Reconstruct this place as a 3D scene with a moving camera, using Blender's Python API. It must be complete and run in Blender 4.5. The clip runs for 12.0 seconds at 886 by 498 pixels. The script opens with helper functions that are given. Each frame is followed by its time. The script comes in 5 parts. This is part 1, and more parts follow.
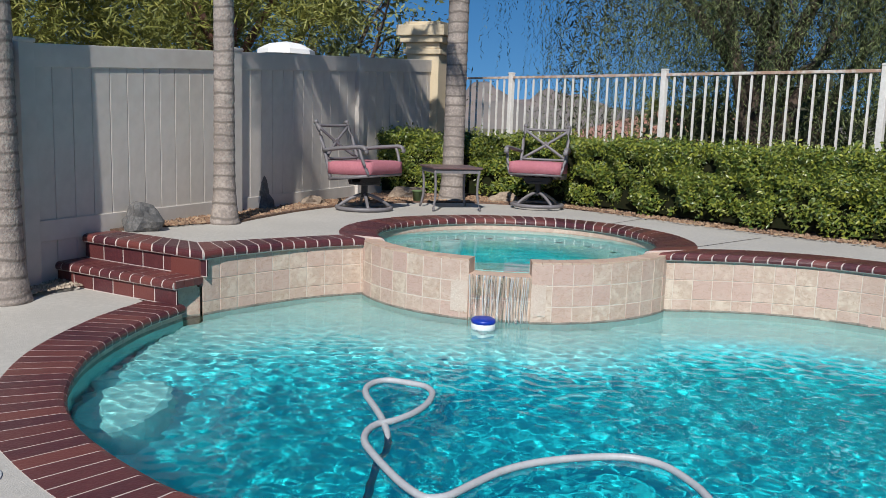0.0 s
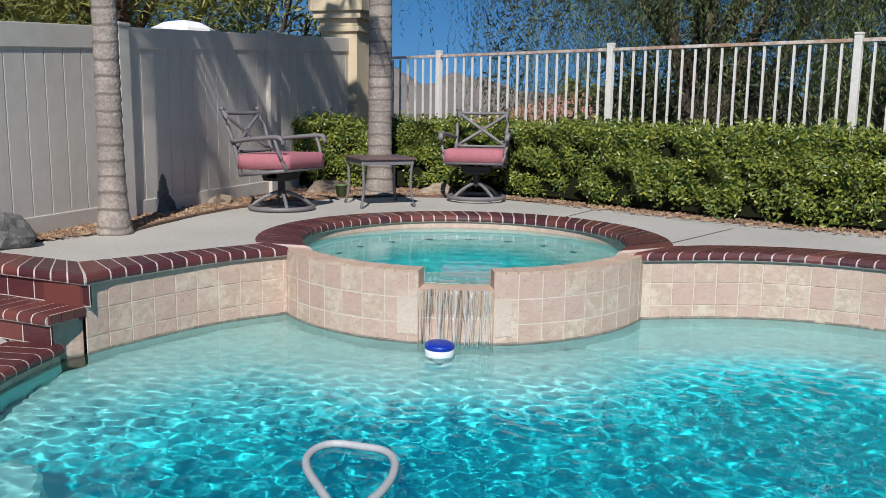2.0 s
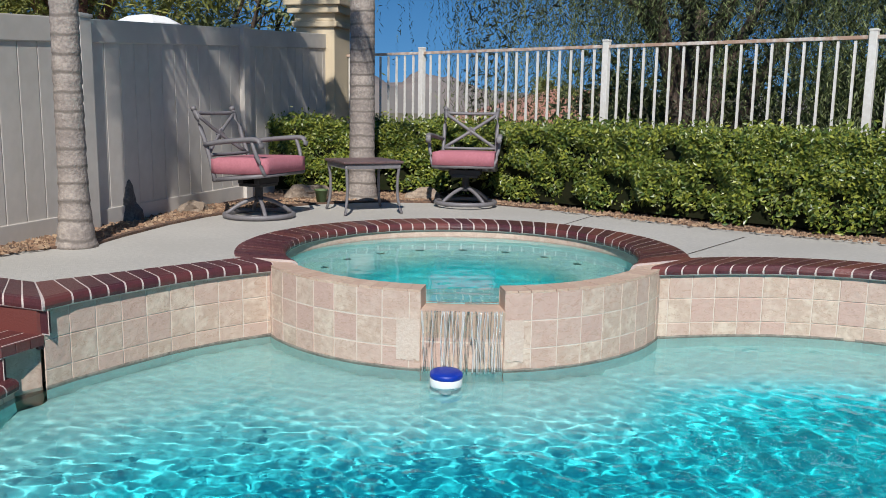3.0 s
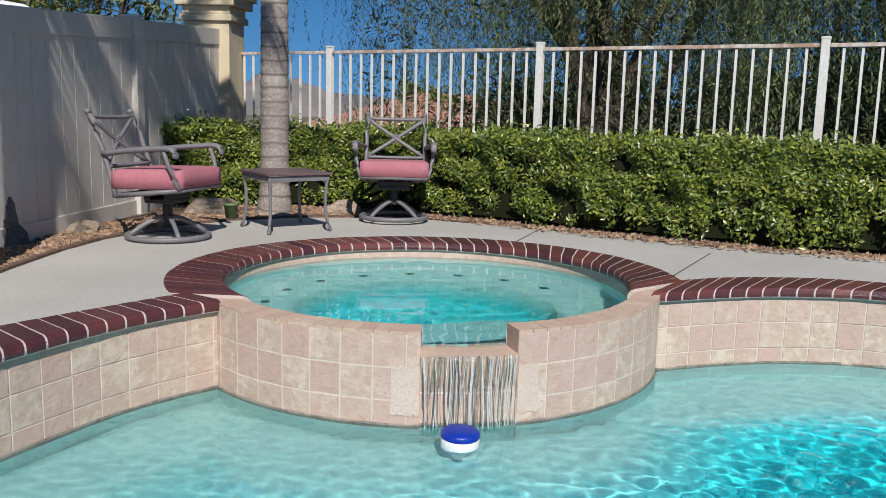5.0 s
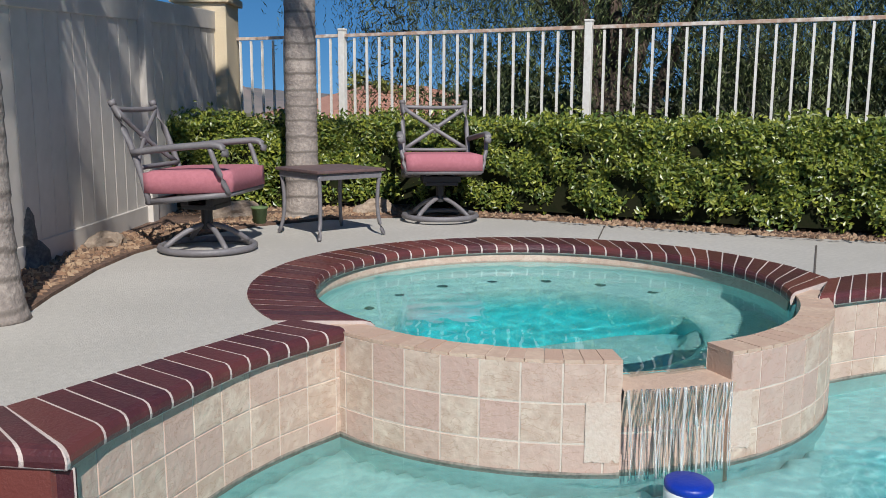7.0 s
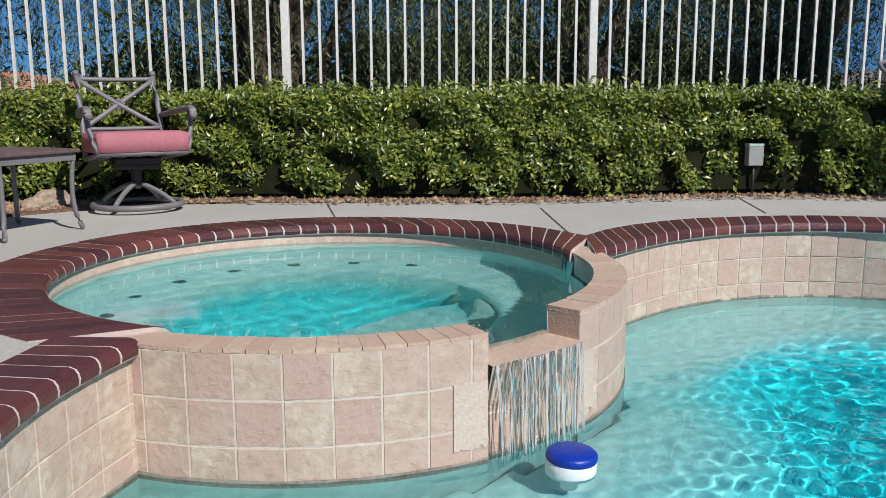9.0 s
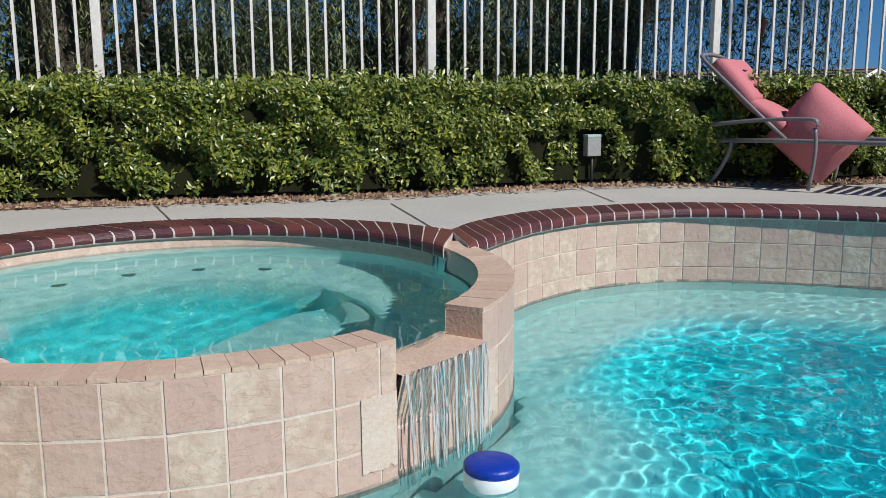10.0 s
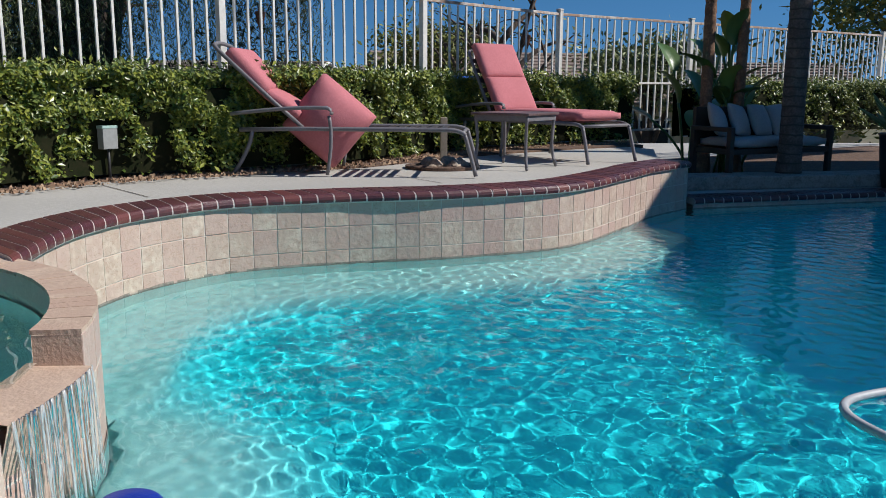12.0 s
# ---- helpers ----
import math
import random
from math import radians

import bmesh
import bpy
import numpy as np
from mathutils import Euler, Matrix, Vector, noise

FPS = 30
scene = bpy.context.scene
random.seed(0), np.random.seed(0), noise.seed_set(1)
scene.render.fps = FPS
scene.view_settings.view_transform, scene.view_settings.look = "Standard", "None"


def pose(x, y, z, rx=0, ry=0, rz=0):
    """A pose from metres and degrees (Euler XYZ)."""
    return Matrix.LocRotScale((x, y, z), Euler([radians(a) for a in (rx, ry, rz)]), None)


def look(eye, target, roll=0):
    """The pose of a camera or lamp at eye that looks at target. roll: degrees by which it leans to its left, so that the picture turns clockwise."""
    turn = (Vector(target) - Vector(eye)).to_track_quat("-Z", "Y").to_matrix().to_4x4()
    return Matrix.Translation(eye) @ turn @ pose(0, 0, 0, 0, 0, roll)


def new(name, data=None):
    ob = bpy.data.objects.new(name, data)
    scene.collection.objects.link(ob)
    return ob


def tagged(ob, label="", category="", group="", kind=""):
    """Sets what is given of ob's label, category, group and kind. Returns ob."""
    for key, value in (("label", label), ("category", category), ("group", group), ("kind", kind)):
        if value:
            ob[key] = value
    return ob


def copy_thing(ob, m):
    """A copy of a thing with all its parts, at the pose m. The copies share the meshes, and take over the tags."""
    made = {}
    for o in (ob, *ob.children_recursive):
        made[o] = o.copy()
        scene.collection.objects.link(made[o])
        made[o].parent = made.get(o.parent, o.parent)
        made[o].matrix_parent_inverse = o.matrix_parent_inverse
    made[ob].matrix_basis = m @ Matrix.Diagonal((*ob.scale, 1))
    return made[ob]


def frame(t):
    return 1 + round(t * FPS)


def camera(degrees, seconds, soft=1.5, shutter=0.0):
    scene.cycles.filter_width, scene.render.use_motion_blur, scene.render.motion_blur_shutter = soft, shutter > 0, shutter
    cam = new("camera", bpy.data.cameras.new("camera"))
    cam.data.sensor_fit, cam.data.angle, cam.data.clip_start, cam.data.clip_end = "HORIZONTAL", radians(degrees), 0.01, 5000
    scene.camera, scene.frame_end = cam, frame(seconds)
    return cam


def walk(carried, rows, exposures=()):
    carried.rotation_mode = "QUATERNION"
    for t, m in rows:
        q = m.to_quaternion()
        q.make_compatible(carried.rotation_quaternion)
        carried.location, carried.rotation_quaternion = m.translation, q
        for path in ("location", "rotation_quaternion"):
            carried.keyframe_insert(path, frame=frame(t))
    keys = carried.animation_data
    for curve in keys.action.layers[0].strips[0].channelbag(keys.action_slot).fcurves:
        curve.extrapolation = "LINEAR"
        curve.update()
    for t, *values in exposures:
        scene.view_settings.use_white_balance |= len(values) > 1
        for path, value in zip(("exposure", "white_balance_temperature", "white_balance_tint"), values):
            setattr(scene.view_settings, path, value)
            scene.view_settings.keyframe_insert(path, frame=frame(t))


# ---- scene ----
cam = camera(54.2, 12.0, soft=0.65)
PATH = [
    (0, (-0.011, 0.081, 1.442), (-0.01, 2.059, 1.144), 1.9),
    (0.5, (-0.032, 0.37, 1.436), (0.011, 2.343, 1.112), 1.0),
    (1, (-0.108, 0.635, 1.424), (-0.008, 2.605, 1.095), 1.1),
    (1.5, (-0.196, 0.884, 1.435), (-0.031, 2.85, 1.108), 1.1),
    (2, (-0.2, 1.181, 1.423), (0.005, 3.143, 1.096), 0.8),
    (2.5, (-0.222, 1.471, 1.446), (0.018, 3.429, 1.117), 0.8),
    (3, (-0.354, 1.736, 1.427), (-0.071, 3.688, 1.099), 0.9),
    (3.2, (-0.42, 1.845, 1.417), (-0.121, 3.796, 1.096), 1.0),
    (4.8, (-0.86, 2.558, 1.461), (-0.279, 4.445, 1.148), 1.7),
    (5, (-0.928, 2.635, 1.43), (-0.305, 4.509, 1.116), 1.5),
    (5.5, (-1.103, 2.911, 1.386), (-0.415, 4.762, 1.068), 1.5),
    (6, (-1.349, 3.131, 1.338), (-0.643, 4.976, 1.022), 1.0),
    (6.5, (-1.529, 3.425, 1.356), (-0.817, 5.267, 1.04), 0.6),
    (6.7, (-1.57, 3.552, 1.372), (-0.85, 5.391, 1.052), 0.5),
    (8.3, (-1.924, 4.243, 1.261), (-0.638, 5.737, 0.921), -0.2),
    (8.5, (-1.929, 4.336, 1.259), (-0.61, 5.801, 0.917), -0.3),
    (9, (-2.007, 4.541, 1.218), (-0.527, 5.84, 0.871), -0.2),
    (9.5, (-2.025, 4.75, 1.171), (-0.401, 5.863, 0.824), -0.1),
    (10, (-1.95, 4.957, 1.158), (-0.215, 5.889, 0.809), -0.3),
    (10.5, (-1.972, 5.146, 1.151), (-0.134, 5.851, 0.796), -0.1),
    (11, (-1.986, 5.235, 1.162), (-0.062, 5.646, 0.803), -0.1),
    (11.5, (-1.902, 5.343, 1.126), (0.059, 5.491, 0.761), -0.0),
    (12, (-1.902, 5.406, 1.149), (0.052, 5.196, 0.778), 0.3),
]
walk(cam, [(t, look(eye, target, roll)) for t, eye, target, roll in PATH], [(0, -0.1), (12, -0.1)])

# ---- light ----
SUN_TO = Vector((-0.144, -0.990, 0.0)).normalized()      # horizontal direction towards the sun
SUN_EL = radians(42)
world = bpy.data.worlds.new("world")
scene.world = world
world.use_nodes = True
wn = world.node_tree.nodes
sky = wn.new("ShaderNodeTexSky")
sky.sky_type = "NISHITA"
sky.sun_disc = False
sky.sun_elevation = SUN_EL
sky.sun_rotation = math.atan2(SUN_TO.x, SUN_TO.y)
sky.dust_density = 0.0
sky.altitude = 300
sky.ozone_density = 3.0
coord = wn.new("ShaderNodeTexCoord")
lift = wn.new("ShaderNodeVectorMath")
lift.operation = "ADD"
lift.inputs[1].default_value = (0, 0, 0.19)
unit = wn.new("ShaderNodeVectorMath")
unit.operation = "NORMALIZE"
world.node_tree.links.new(coord.outputs["Generated"], lift.inputs[0])
world.node_tree.links.new(lift.outputs[0], unit.inputs[0])
world.node_tree.links.new(unit.outputs[0], sky.inputs["Vector"])
tone = wn.new("ShaderNodeHueSaturation")
tone.inputs["Saturation"].default_value = 1.32
world.node_tree.links.new(sky.outputs[0], tone.inputs["Color"])
world.node_tree.links.new(tone.outputs[0], wn["Background"].inputs[0])
wn["Background"].inputs[1].default_value = 0.095
sun_data = bpy.data.lights.new("sun", "SUN")
sun_data.energy = 5.0
sun_data.angle = radians(0.5)
sun_data.color = (1.0, 0.965, 0.92)
sun = new("sun", sun_data)
sun_dir = Vector((SUN_TO.x * math.cos(SUN_EL), SUN_TO.y * math.cos(SUN_EL), math.sin(SUN_EL)))
sun.matrix_world = look(sun_dir * 30, (0, 0, 0))


# ---- materials ----
def mat(name, base, rough=0.6, metal=0.0, var=None, scale=6.0, fine=60.0, amount=0.5, bump=0.0, bump_scale=80.0,
        random_mix=None, island=False, spec=0.5, coat=0.0, transmit=0.0):
    """A procedural surface: base colour varied at two scales, with fine relief."""
    m = bpy.data.materials.new(name)
    m.use_nodes = True
    n, l = m.node_tree.nodes, m.node_tree.links
    b = n["Principled BSDF"]
    b.inputs["Roughness"].default_value = rough
    b.inputs["Metallic"].default_value = metal
    b.inputs["Specular IOR Level"].default_value = spec
    b.inputs["Coat Weight"].default_value = coat
    b.inputs["Transmission Weight"].default_value = transmit
    tc = n.new("ShaderNodeTexCoord")
    var = var or tuple(c * 0.7 for c in base)
    mix = n.new("ShaderNodeMix")
    mix.data_type = "RGBA"
    mix.inputs["A"].default_value = (*base, 1)
    mix.inputs["B"].default_value = (*var, 1)
    big = n.new("ShaderNodeTexNoise")
    big.inputs["Scale"].default_value = scale
    big.inputs["Detail"].default_value = 4
    small = n.new("ShaderNodeTexNoise")
    small.inputs["Scale"].default_value = fine
    small.inputs["Detail"].default_value = 3
    l.new(tc.outputs["Object"], big.inputs["Vector"])
    l.new(tc.outputs["Object"], small.inputs["Vector"])
    add = n.new("ShaderNodeMath")
    add.operation = "ADD"
    l.new(big.outputs["Fac"], add.inputs[0])
    l.new(small.outputs["Fac"], add.inputs[1])
    rng = n.new("ShaderNodeMapRange")
    rng.inputs["From Min"].default_value = 0.75
    rng.inputs["From Max"].default_value = 1.12
    rng.inputs["To Max"].default_value = amount
    l.new(add.outputs[0], rng.inputs["Value"])
    l.new(rng.outputs[0], mix.inputs["Factor"])
    last = mix.outputs["Result"]
    if random_mix:
        mix2 = n.new("ShaderNodeMix")
        mix2.data_type = "RGBA"
        l.new(last, mix2.inputs["A"])
        mix2.inputs["B"].default_value = (*random_mix, 1)
        src = n.new("ShaderNodeNewGeometry").outputs["Random Per Island"] if island else n.new("ShaderNodeObjectInfo").outputs["Random"]
        pw = n.new("ShaderNodeMath")
        pw.operation = "POWER"
        pw.inputs[1].default_value = 1.6
        l.new(src, pw.inputs[0])
        l.new(pw.outputs[0], mix2.inputs["Factor"])
        last = mix2.outputs["Result"]
    l.new(last, b.inputs["Base Color"])
    if bump:
        bt = n.new("ShaderNodeTexNoise")
        bt.inputs["Scale"].default_value = bump_scale
        bt.inputs["Detail"].default_value = 5
        l.new(tc.outputs["Object"], bt.inputs["Vector"])
        bn = n.new("ShaderNodeBump")
        bn.inputs["Strength"].default_value = bump
        bn.inputs["Distance"].default_value = 0.01
        l.new(bt.outputs["Fac"], bn.inputs["Height"])
        l.new(bn.outputs[0], b.inputs["Normal"])
    return m


M_CONC = mat("concrete", (0.50, 0.475, 0.43), 0.85, var=(0.38, 0.36, 0.325), scale=1.3, fine=35, amount=0.55, bump=0.35, bump_scale=140)
M_BRICK = mat("brick", (0.100, 0.029, 0.034), 0.36, var=(0.055, 0.018, 0.025), scale=5, fine=40, amount=0.8, bump=0.3, bump_scale=90, random_mix=(0.165, 0.050, 0.042))
M_MORTAR = mat("mortar", (0.60, 0.52, 0.48), 0.9, var=(0.45, 0.37, 0.34), scale=8, fine=90, bump=0.4)
M_TILE = mat("quartzite_tile", (0.66, 0.54, 0.435), 0.5, var=(0.50, 0.36, 0.28), scale=5.5, fine=22, amount=0.8, bump=0.5, bump_scale=30, random_mix=(0.55, 0.375, 0.315))


def veins(m, dark, scale=7.0):
    """Thin branching mineral veins and rusty flecks through a stone."""
    n, l = m.node_tree.nodes, m.node_tree.links
    b = n["Principled BSDF"]
    old = b.inputs["Base Color"].links[0].from_socket
    warp = n.new("ShaderNodeMapping")
    warp.inputs["Rotation"].default_value = (0.5, 0.3, 0.6)
    warp.inputs["Scale"].default_value = (1.0, 1.0, 2.2)
    l.new(n["Texture Coordinate"].outputs["Object"], warp.inputs["Vector"])
    t = n.new("ShaderNodeTexNoise")
    t.inputs["Scale"].default_value = scale
    t.inputs["Detail"].default_value = 6
    t.inputs["Distortion"].default_value = 1.6
    l.new(warp.outputs[0], t.inputs["Vector"])
    off = n.new("ShaderNodeMath")
    off.operation = "SUBTRACT"
    off.inputs[1].default_value = 0.5
    l.new(t.outputs["Fac"], off.inputs[0])
    ab = n.new("ShaderNodeMath")
    ab.operation = "ABSOLUTE"
    l.new(off.outputs[0], ab.inputs[0])
    r = n.new("ShaderNodeMapRange")
    r.inputs["From Min"].default_value, r.inputs["From Max"].default_value = 0.018, 0.0
    r.inputs["To Max"].default_value = 0.55
    l.new(ab.outputs[0], r.inputs["Value"])
    mx = n.new("ShaderNodeMix")
    mx.data_type = "RGBA"
    l.new(r.outputs[0], mx.inputs["Factor"])
    l.new(old, mx.inputs["A"])
    mx.inputs["B"].default_value = (*dark, 1)
    l.new(mx.outputs["Result"], b.inputs["Base Color"])


veins(M_TILE, (0.40, 0.25, 0.17))
M_GROUT = mat("grout", (0.68, 0.595, 0.51), 0.9, var=(0.56, 0.48, 0.41), scale=5, fine=70, bump=0.3)
M_CALC = mat("calcium_bloom", (0.64, 0.535, 0.455), 0.85, var=(0.57, 0.44, 0.355), scale=9, fine=60, amount=0.7, bump=0.4)
M_VINYL = mat("vinyl_fence", (0.63, 0.585, 0.53), 0.55, var=(0.53, 0.49, 0.44), scale=1.2, fine=9, amount=0.6, bump=0.05)
M_STUCCO = mat("stucco", (0.66, 0.55, 0.38), 0.9, var=(0.56, 0.46, 0.32), scale=3, fine=60, bump=0.5)
M_WHITE = mat("white_iron", (0.84, 0.82, 0.77), 0.45, var=(0.62, 0.58, 0.52), scale=4, fine=30, amount=0.5)
M_RUST = mat("rusty_white_iron", (0.74, 0.70, 0.64), 0.55, var=(0.35, 0.15, 0.06), scale=2.2, fine=18, amount=0.75)
M_MULCH = mat("bark_mulch", (0.20, 0.12, 0.08), 0.95, var=(0.09, 0.055, 0.04), scale=14, fine=60, amount=0.9, bump=1.0, bump_scale=60)
M_LEAF = mat("hedge_leaf", (0.066, 0.115, 0.020), 0.36, var=(0.038, 0.072, 0.014), scale=2.0, fine=20, random_mix=(0.29, 0.31, 0.042), island=True)
# near-black for the sheet behind the leaves: shade of the hedge hollows as colour
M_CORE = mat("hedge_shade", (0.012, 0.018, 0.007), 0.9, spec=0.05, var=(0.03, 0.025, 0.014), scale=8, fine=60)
M_BARK = mat("palm_bark", (0.40, 0.345, 0.30), 0.9, var=(0.23, 0.195, 0.175), scale=7, fine=45, amount=0.8, bump=0.8, bump_scale=50)
def ring_scars(m, dark, period):
    """Uneven dark ring scars round a palm trunk."""
    n, l = m.node_tree.nodes, m.node_tree.links
    b = n["Principled BSDF"]
    old = b.inputs["Base Color"].links[0].from_socket
    w = n.new("ShaderNodeTexWave")
    w.wave_type, w.bands_direction = "BANDS", "Z"
    w.inputs["Scale"].default_value = 0.314 / period
    w.inputs["Distortion"].default_value = 2.2
    w.inputs["Detail"].default_value = 3
    w.inputs["Detail Scale"].default_value = 1.4
    l.new(n["Texture Coordinate"].outputs["Object"], w.inputs["Vector"])
    r = n.new("ShaderNodeMapRange")
    r.inputs["From Min"].default_value, r.inputs["From Max"].default_value = 0.86, 1.0
    l.new(w.outputs["Fac"], r.inputs["Value"])
    mx = n.new("ShaderNodeMix")
    mx.data_type = "RGBA"
    l.new(r.outputs[0], mx.inputs["Factor"])
    l.new(old, mx.inputs["A"])
    mx.inputs["B"].default_value = (*dark, 1)
    l.new(mx.outputs["Result"], b.inputs["Base Color"])


ring_scars(M_BARK, (0.17, 0.145, 0.125), 0.12)
# waterline stain; the same colour stands for shade on niche and far step
M_STAIN_SHADE = mat("waterline_stain", (0.20, 0.17, 0.14), 0.9, var=(0.36, 0.31, 0.26), scale=9, fine=50, amount=0.9)
M_METAL = mat("bronze_powder_coat", (0.20, 0.19, 0.20), 0.5, var=(0.14, 0.13, 0.135), scale=8, fine=60, amount=0.6, bump=0.1)
M_CUSH = mat("rose_canvas", (0.46, 0.17, 0.205), 0.9, var=(0.36, 0.12, 0.145), scale=4, fine=50, amount=0.5, bump=0.25, bump_scale=200)
M_GROUND = mat("dry_ground", (0.20, 0.16, 0.10), 0.95, var=(0.11, 0.11, 0.05), scale=0.05, fine=0.6, amount=0.9)


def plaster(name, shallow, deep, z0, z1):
    """Pool finish, the water's light absorption painted by depth: paler shelves, bluer deep floor."""
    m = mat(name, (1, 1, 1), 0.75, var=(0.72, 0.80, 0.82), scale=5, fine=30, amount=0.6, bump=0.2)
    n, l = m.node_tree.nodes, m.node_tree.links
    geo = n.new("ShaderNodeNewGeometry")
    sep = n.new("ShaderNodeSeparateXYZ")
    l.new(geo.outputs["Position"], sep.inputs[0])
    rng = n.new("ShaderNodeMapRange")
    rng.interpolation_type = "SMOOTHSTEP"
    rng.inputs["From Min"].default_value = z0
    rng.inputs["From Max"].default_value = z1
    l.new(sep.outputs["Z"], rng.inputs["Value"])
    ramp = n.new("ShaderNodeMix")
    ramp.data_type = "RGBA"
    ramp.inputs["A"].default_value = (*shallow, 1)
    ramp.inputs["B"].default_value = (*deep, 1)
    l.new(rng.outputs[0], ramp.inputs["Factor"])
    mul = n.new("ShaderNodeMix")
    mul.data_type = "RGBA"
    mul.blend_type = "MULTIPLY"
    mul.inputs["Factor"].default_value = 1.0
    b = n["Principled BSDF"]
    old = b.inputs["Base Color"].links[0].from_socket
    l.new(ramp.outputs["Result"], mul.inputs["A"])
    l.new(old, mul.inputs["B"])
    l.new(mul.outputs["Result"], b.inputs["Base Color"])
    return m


M_PLASTER = plaster("pool_plaster_water_tint", (0.43, 0.69, 0.64), (0.006, 0.85, 0.90), -0.17, -0.60)
M_SPA = plaster("spa_plaster_water_tint", (0.55, 0.86, 0.80), (0.05, 0.72, 0.74), 0.0, -0.62)


# ---- helpers for building ----
def mesh_from(bm, name, smooth=False):
    me = bpy.data.meshes.new(name)
    bm.normal_update()
    bm.to_mesh(me)
    bm.free()
    if smooth:
        me.polygons.foreach_set("use_smooth", [True] * len(me.polygons))
    return me


def part(name, bm, material, parent=None, label="", smooth=False):
    me = mesh_from(bm, name, smooth)
    me.materials.append(material)
    ob = new(name, me)
    if parent:
        ob.parent = parent
    if label:
        ob["label"] = label
    return ob


def raw(name, verts, faces, material, parent=None, smooth=False):
    me = bpy.data.meshes.new(name)
    me.from_pydata([tuple(v) for v in verts], [], faces)
    if smooth:
        me.polygons.foreach_set("use_smooth", [True] * len(me.polygons))
    me.materials.append(material)
    ob = new(name, me)
    if parent:
        ob.parent = parent
    return ob


def empty(name, m=None):
    ob = new(name)
    ob.empty_display_size = 0.1
    if isinstance(m, Vector):
        ob.location = m
    elif m is not None:
        ob.matrix_world = m
    return ob


def box(bm, size, m=None, bevel=0.0):
    """A box of that size about the origin of m, its edges rounded."""
    g = bmesh.ops.create_cube(bm, size=1.0)
    bmesh.ops.scale(bm, vec=size, verts=g["verts"])
    vs = g["verts"]
    if bevel:
        es = list({e for v in vs for e in v.link_edges})
        r = bmesh.ops.bevel(bm, geom=es, offset=bevel, segments=2, affect="EDGES", profile=0.6)
        vs = list({v for f in r["faces"] for v in f.verts} | {v for v in vs if v.is_valid})
    if m is not None:
        bmesh.ops.transform(bm, matrix=m, verts=vs)
    return vs


def tube(bm, pts, r, sides=8, closed=False, radii=None, flat=1.0):
    """A round bar along points, with capped ends."""
    pts = [Vector(p) for p in pts]
    n = len(pts)
    rings = []
    up = Vector((0, 0, 1))
    for i, p in enumerate(pts):
        if closed:
            d = pts[(i + 1) % n] - pts[i - 1]
        else:
            d = pts[min(i + 1, n - 1)] - pts[max(i - 1, 0)]
        d.normalize()
        a = up if abs(d.z) < 0.95 else Vector((0, 1, 0))
        u = d.cross(a).normalized()
        w = u.cross(d).normalized()
        rr = radii[i] if radii else r
        rings.append([bm.verts.new(p + u * math.cos(k * math.tau / sides) * rr * flat + w * math.sin(k * math.tau / sides) * rr) for k in range(sides)])
    for i in range(n if closed else n - 1):
        a, b = rings[i], rings[(i + 1) % n]
        for k in range(sides):
            bm.faces.new((a[k], a[(k + 1) % sides], b[(k + 1) % sides], b[k]))
    if not closed:
        bm.faces.new(rings[0][::-1])
        bm.faces.new(rings[-1])


def curve(pts, step=0.06):
    """A smooth line (Catmull-Rom) through points, resampled at even steps."""
    P = [Vector((*p, 0)) if len(p) == 2 else Vector(p) for p in pts]
    P = [P[0] * 2 - P[1]] + P + [P[-1] * 2 - P[-2]]
    out = []
    for i in range(1, len(P) - 2):
        for k in range(16):
            t = k / 16
            a, b, c, d = P[i - 1:i + 3]
            out.append(0.5 * ((2 * b) + (c - a) * t + (2 * a - 5 * b + 4 * c - d) * t * t + (3 * b - a - 3 * c + d) * t ** 3))
    out.append(P[-2])
    total = sum((out[i + 1] - out[i]).length for i in range(len(out) - 1))
    n = max(2, round(total / step))
    res, acc, j = [out[0].copy()], 0.0, 0
    for k in range(1, n):
        want = total * k / n
        while acc + (out[j + 1] - out[j]).length < want:
            acc += (out[j + 1] - out[j]).length
            j += 1
        seg = out[j + 1] - out[j]
        res.append(out[j] + seg * ((want - acc) / seg.length))
    res.append(out[-1].copy())
    return res


def offset(line, d):
    """The line moved sideways by d, to the left of its direction."""
    res = []
    for i, p in enumerate(line):
        t = (line[min(i + 1, len(line) - 1)] - line[max(i - 1, 0)])
        t.z = 0
        t.normalize()
        res.append(p + Vector((-t.y, t.x, 0)) * d)
    return res


def sheet(name, loops, z, material, thick=0.0):
    """A flat slab from an outline and its holes; thick: how far its rim goes down."""
    from mathutils.geometry import tessellate_polygon
    flat = [Vector((p.x, p.y, z)) for lp in loops for p in lp]
    tris = tessellate_polygon([[Vector((p.x, p.y, 0)) for p in lp] for lp in loops])
    faces = []
    for t in tris:
        a, b, c = (flat[i] for i in t)
        faces.append(t if (b - a).cross(c - a).z > 0 else t[::-1])
    verts = list(flat)
    if thick:
        base = len(flat)
        verts += [v - Vector((0, 0, thick)) for v in flat]
        o = 0
        for lp in loops:
            n = len(lp)
            for i in range(n):
                a, b = o + i, o + (i + 1) % n
                faces.append((a, b, base + b, base + a))
            o += n
    return raw(name, verts, faces, material)


# ---- the plan ----
Z_UP, Z_LOW = 0.455, 0.10
SPA = Vector((0.62, 7.57, 0))
R_OUT, R_IN = 1.375, 1.235


def spa_at(deg, r, z=0.0):
    return SPA + Vector((math.cos(radians(deg)) * r, math.sin(radians(deg)) * r, z))


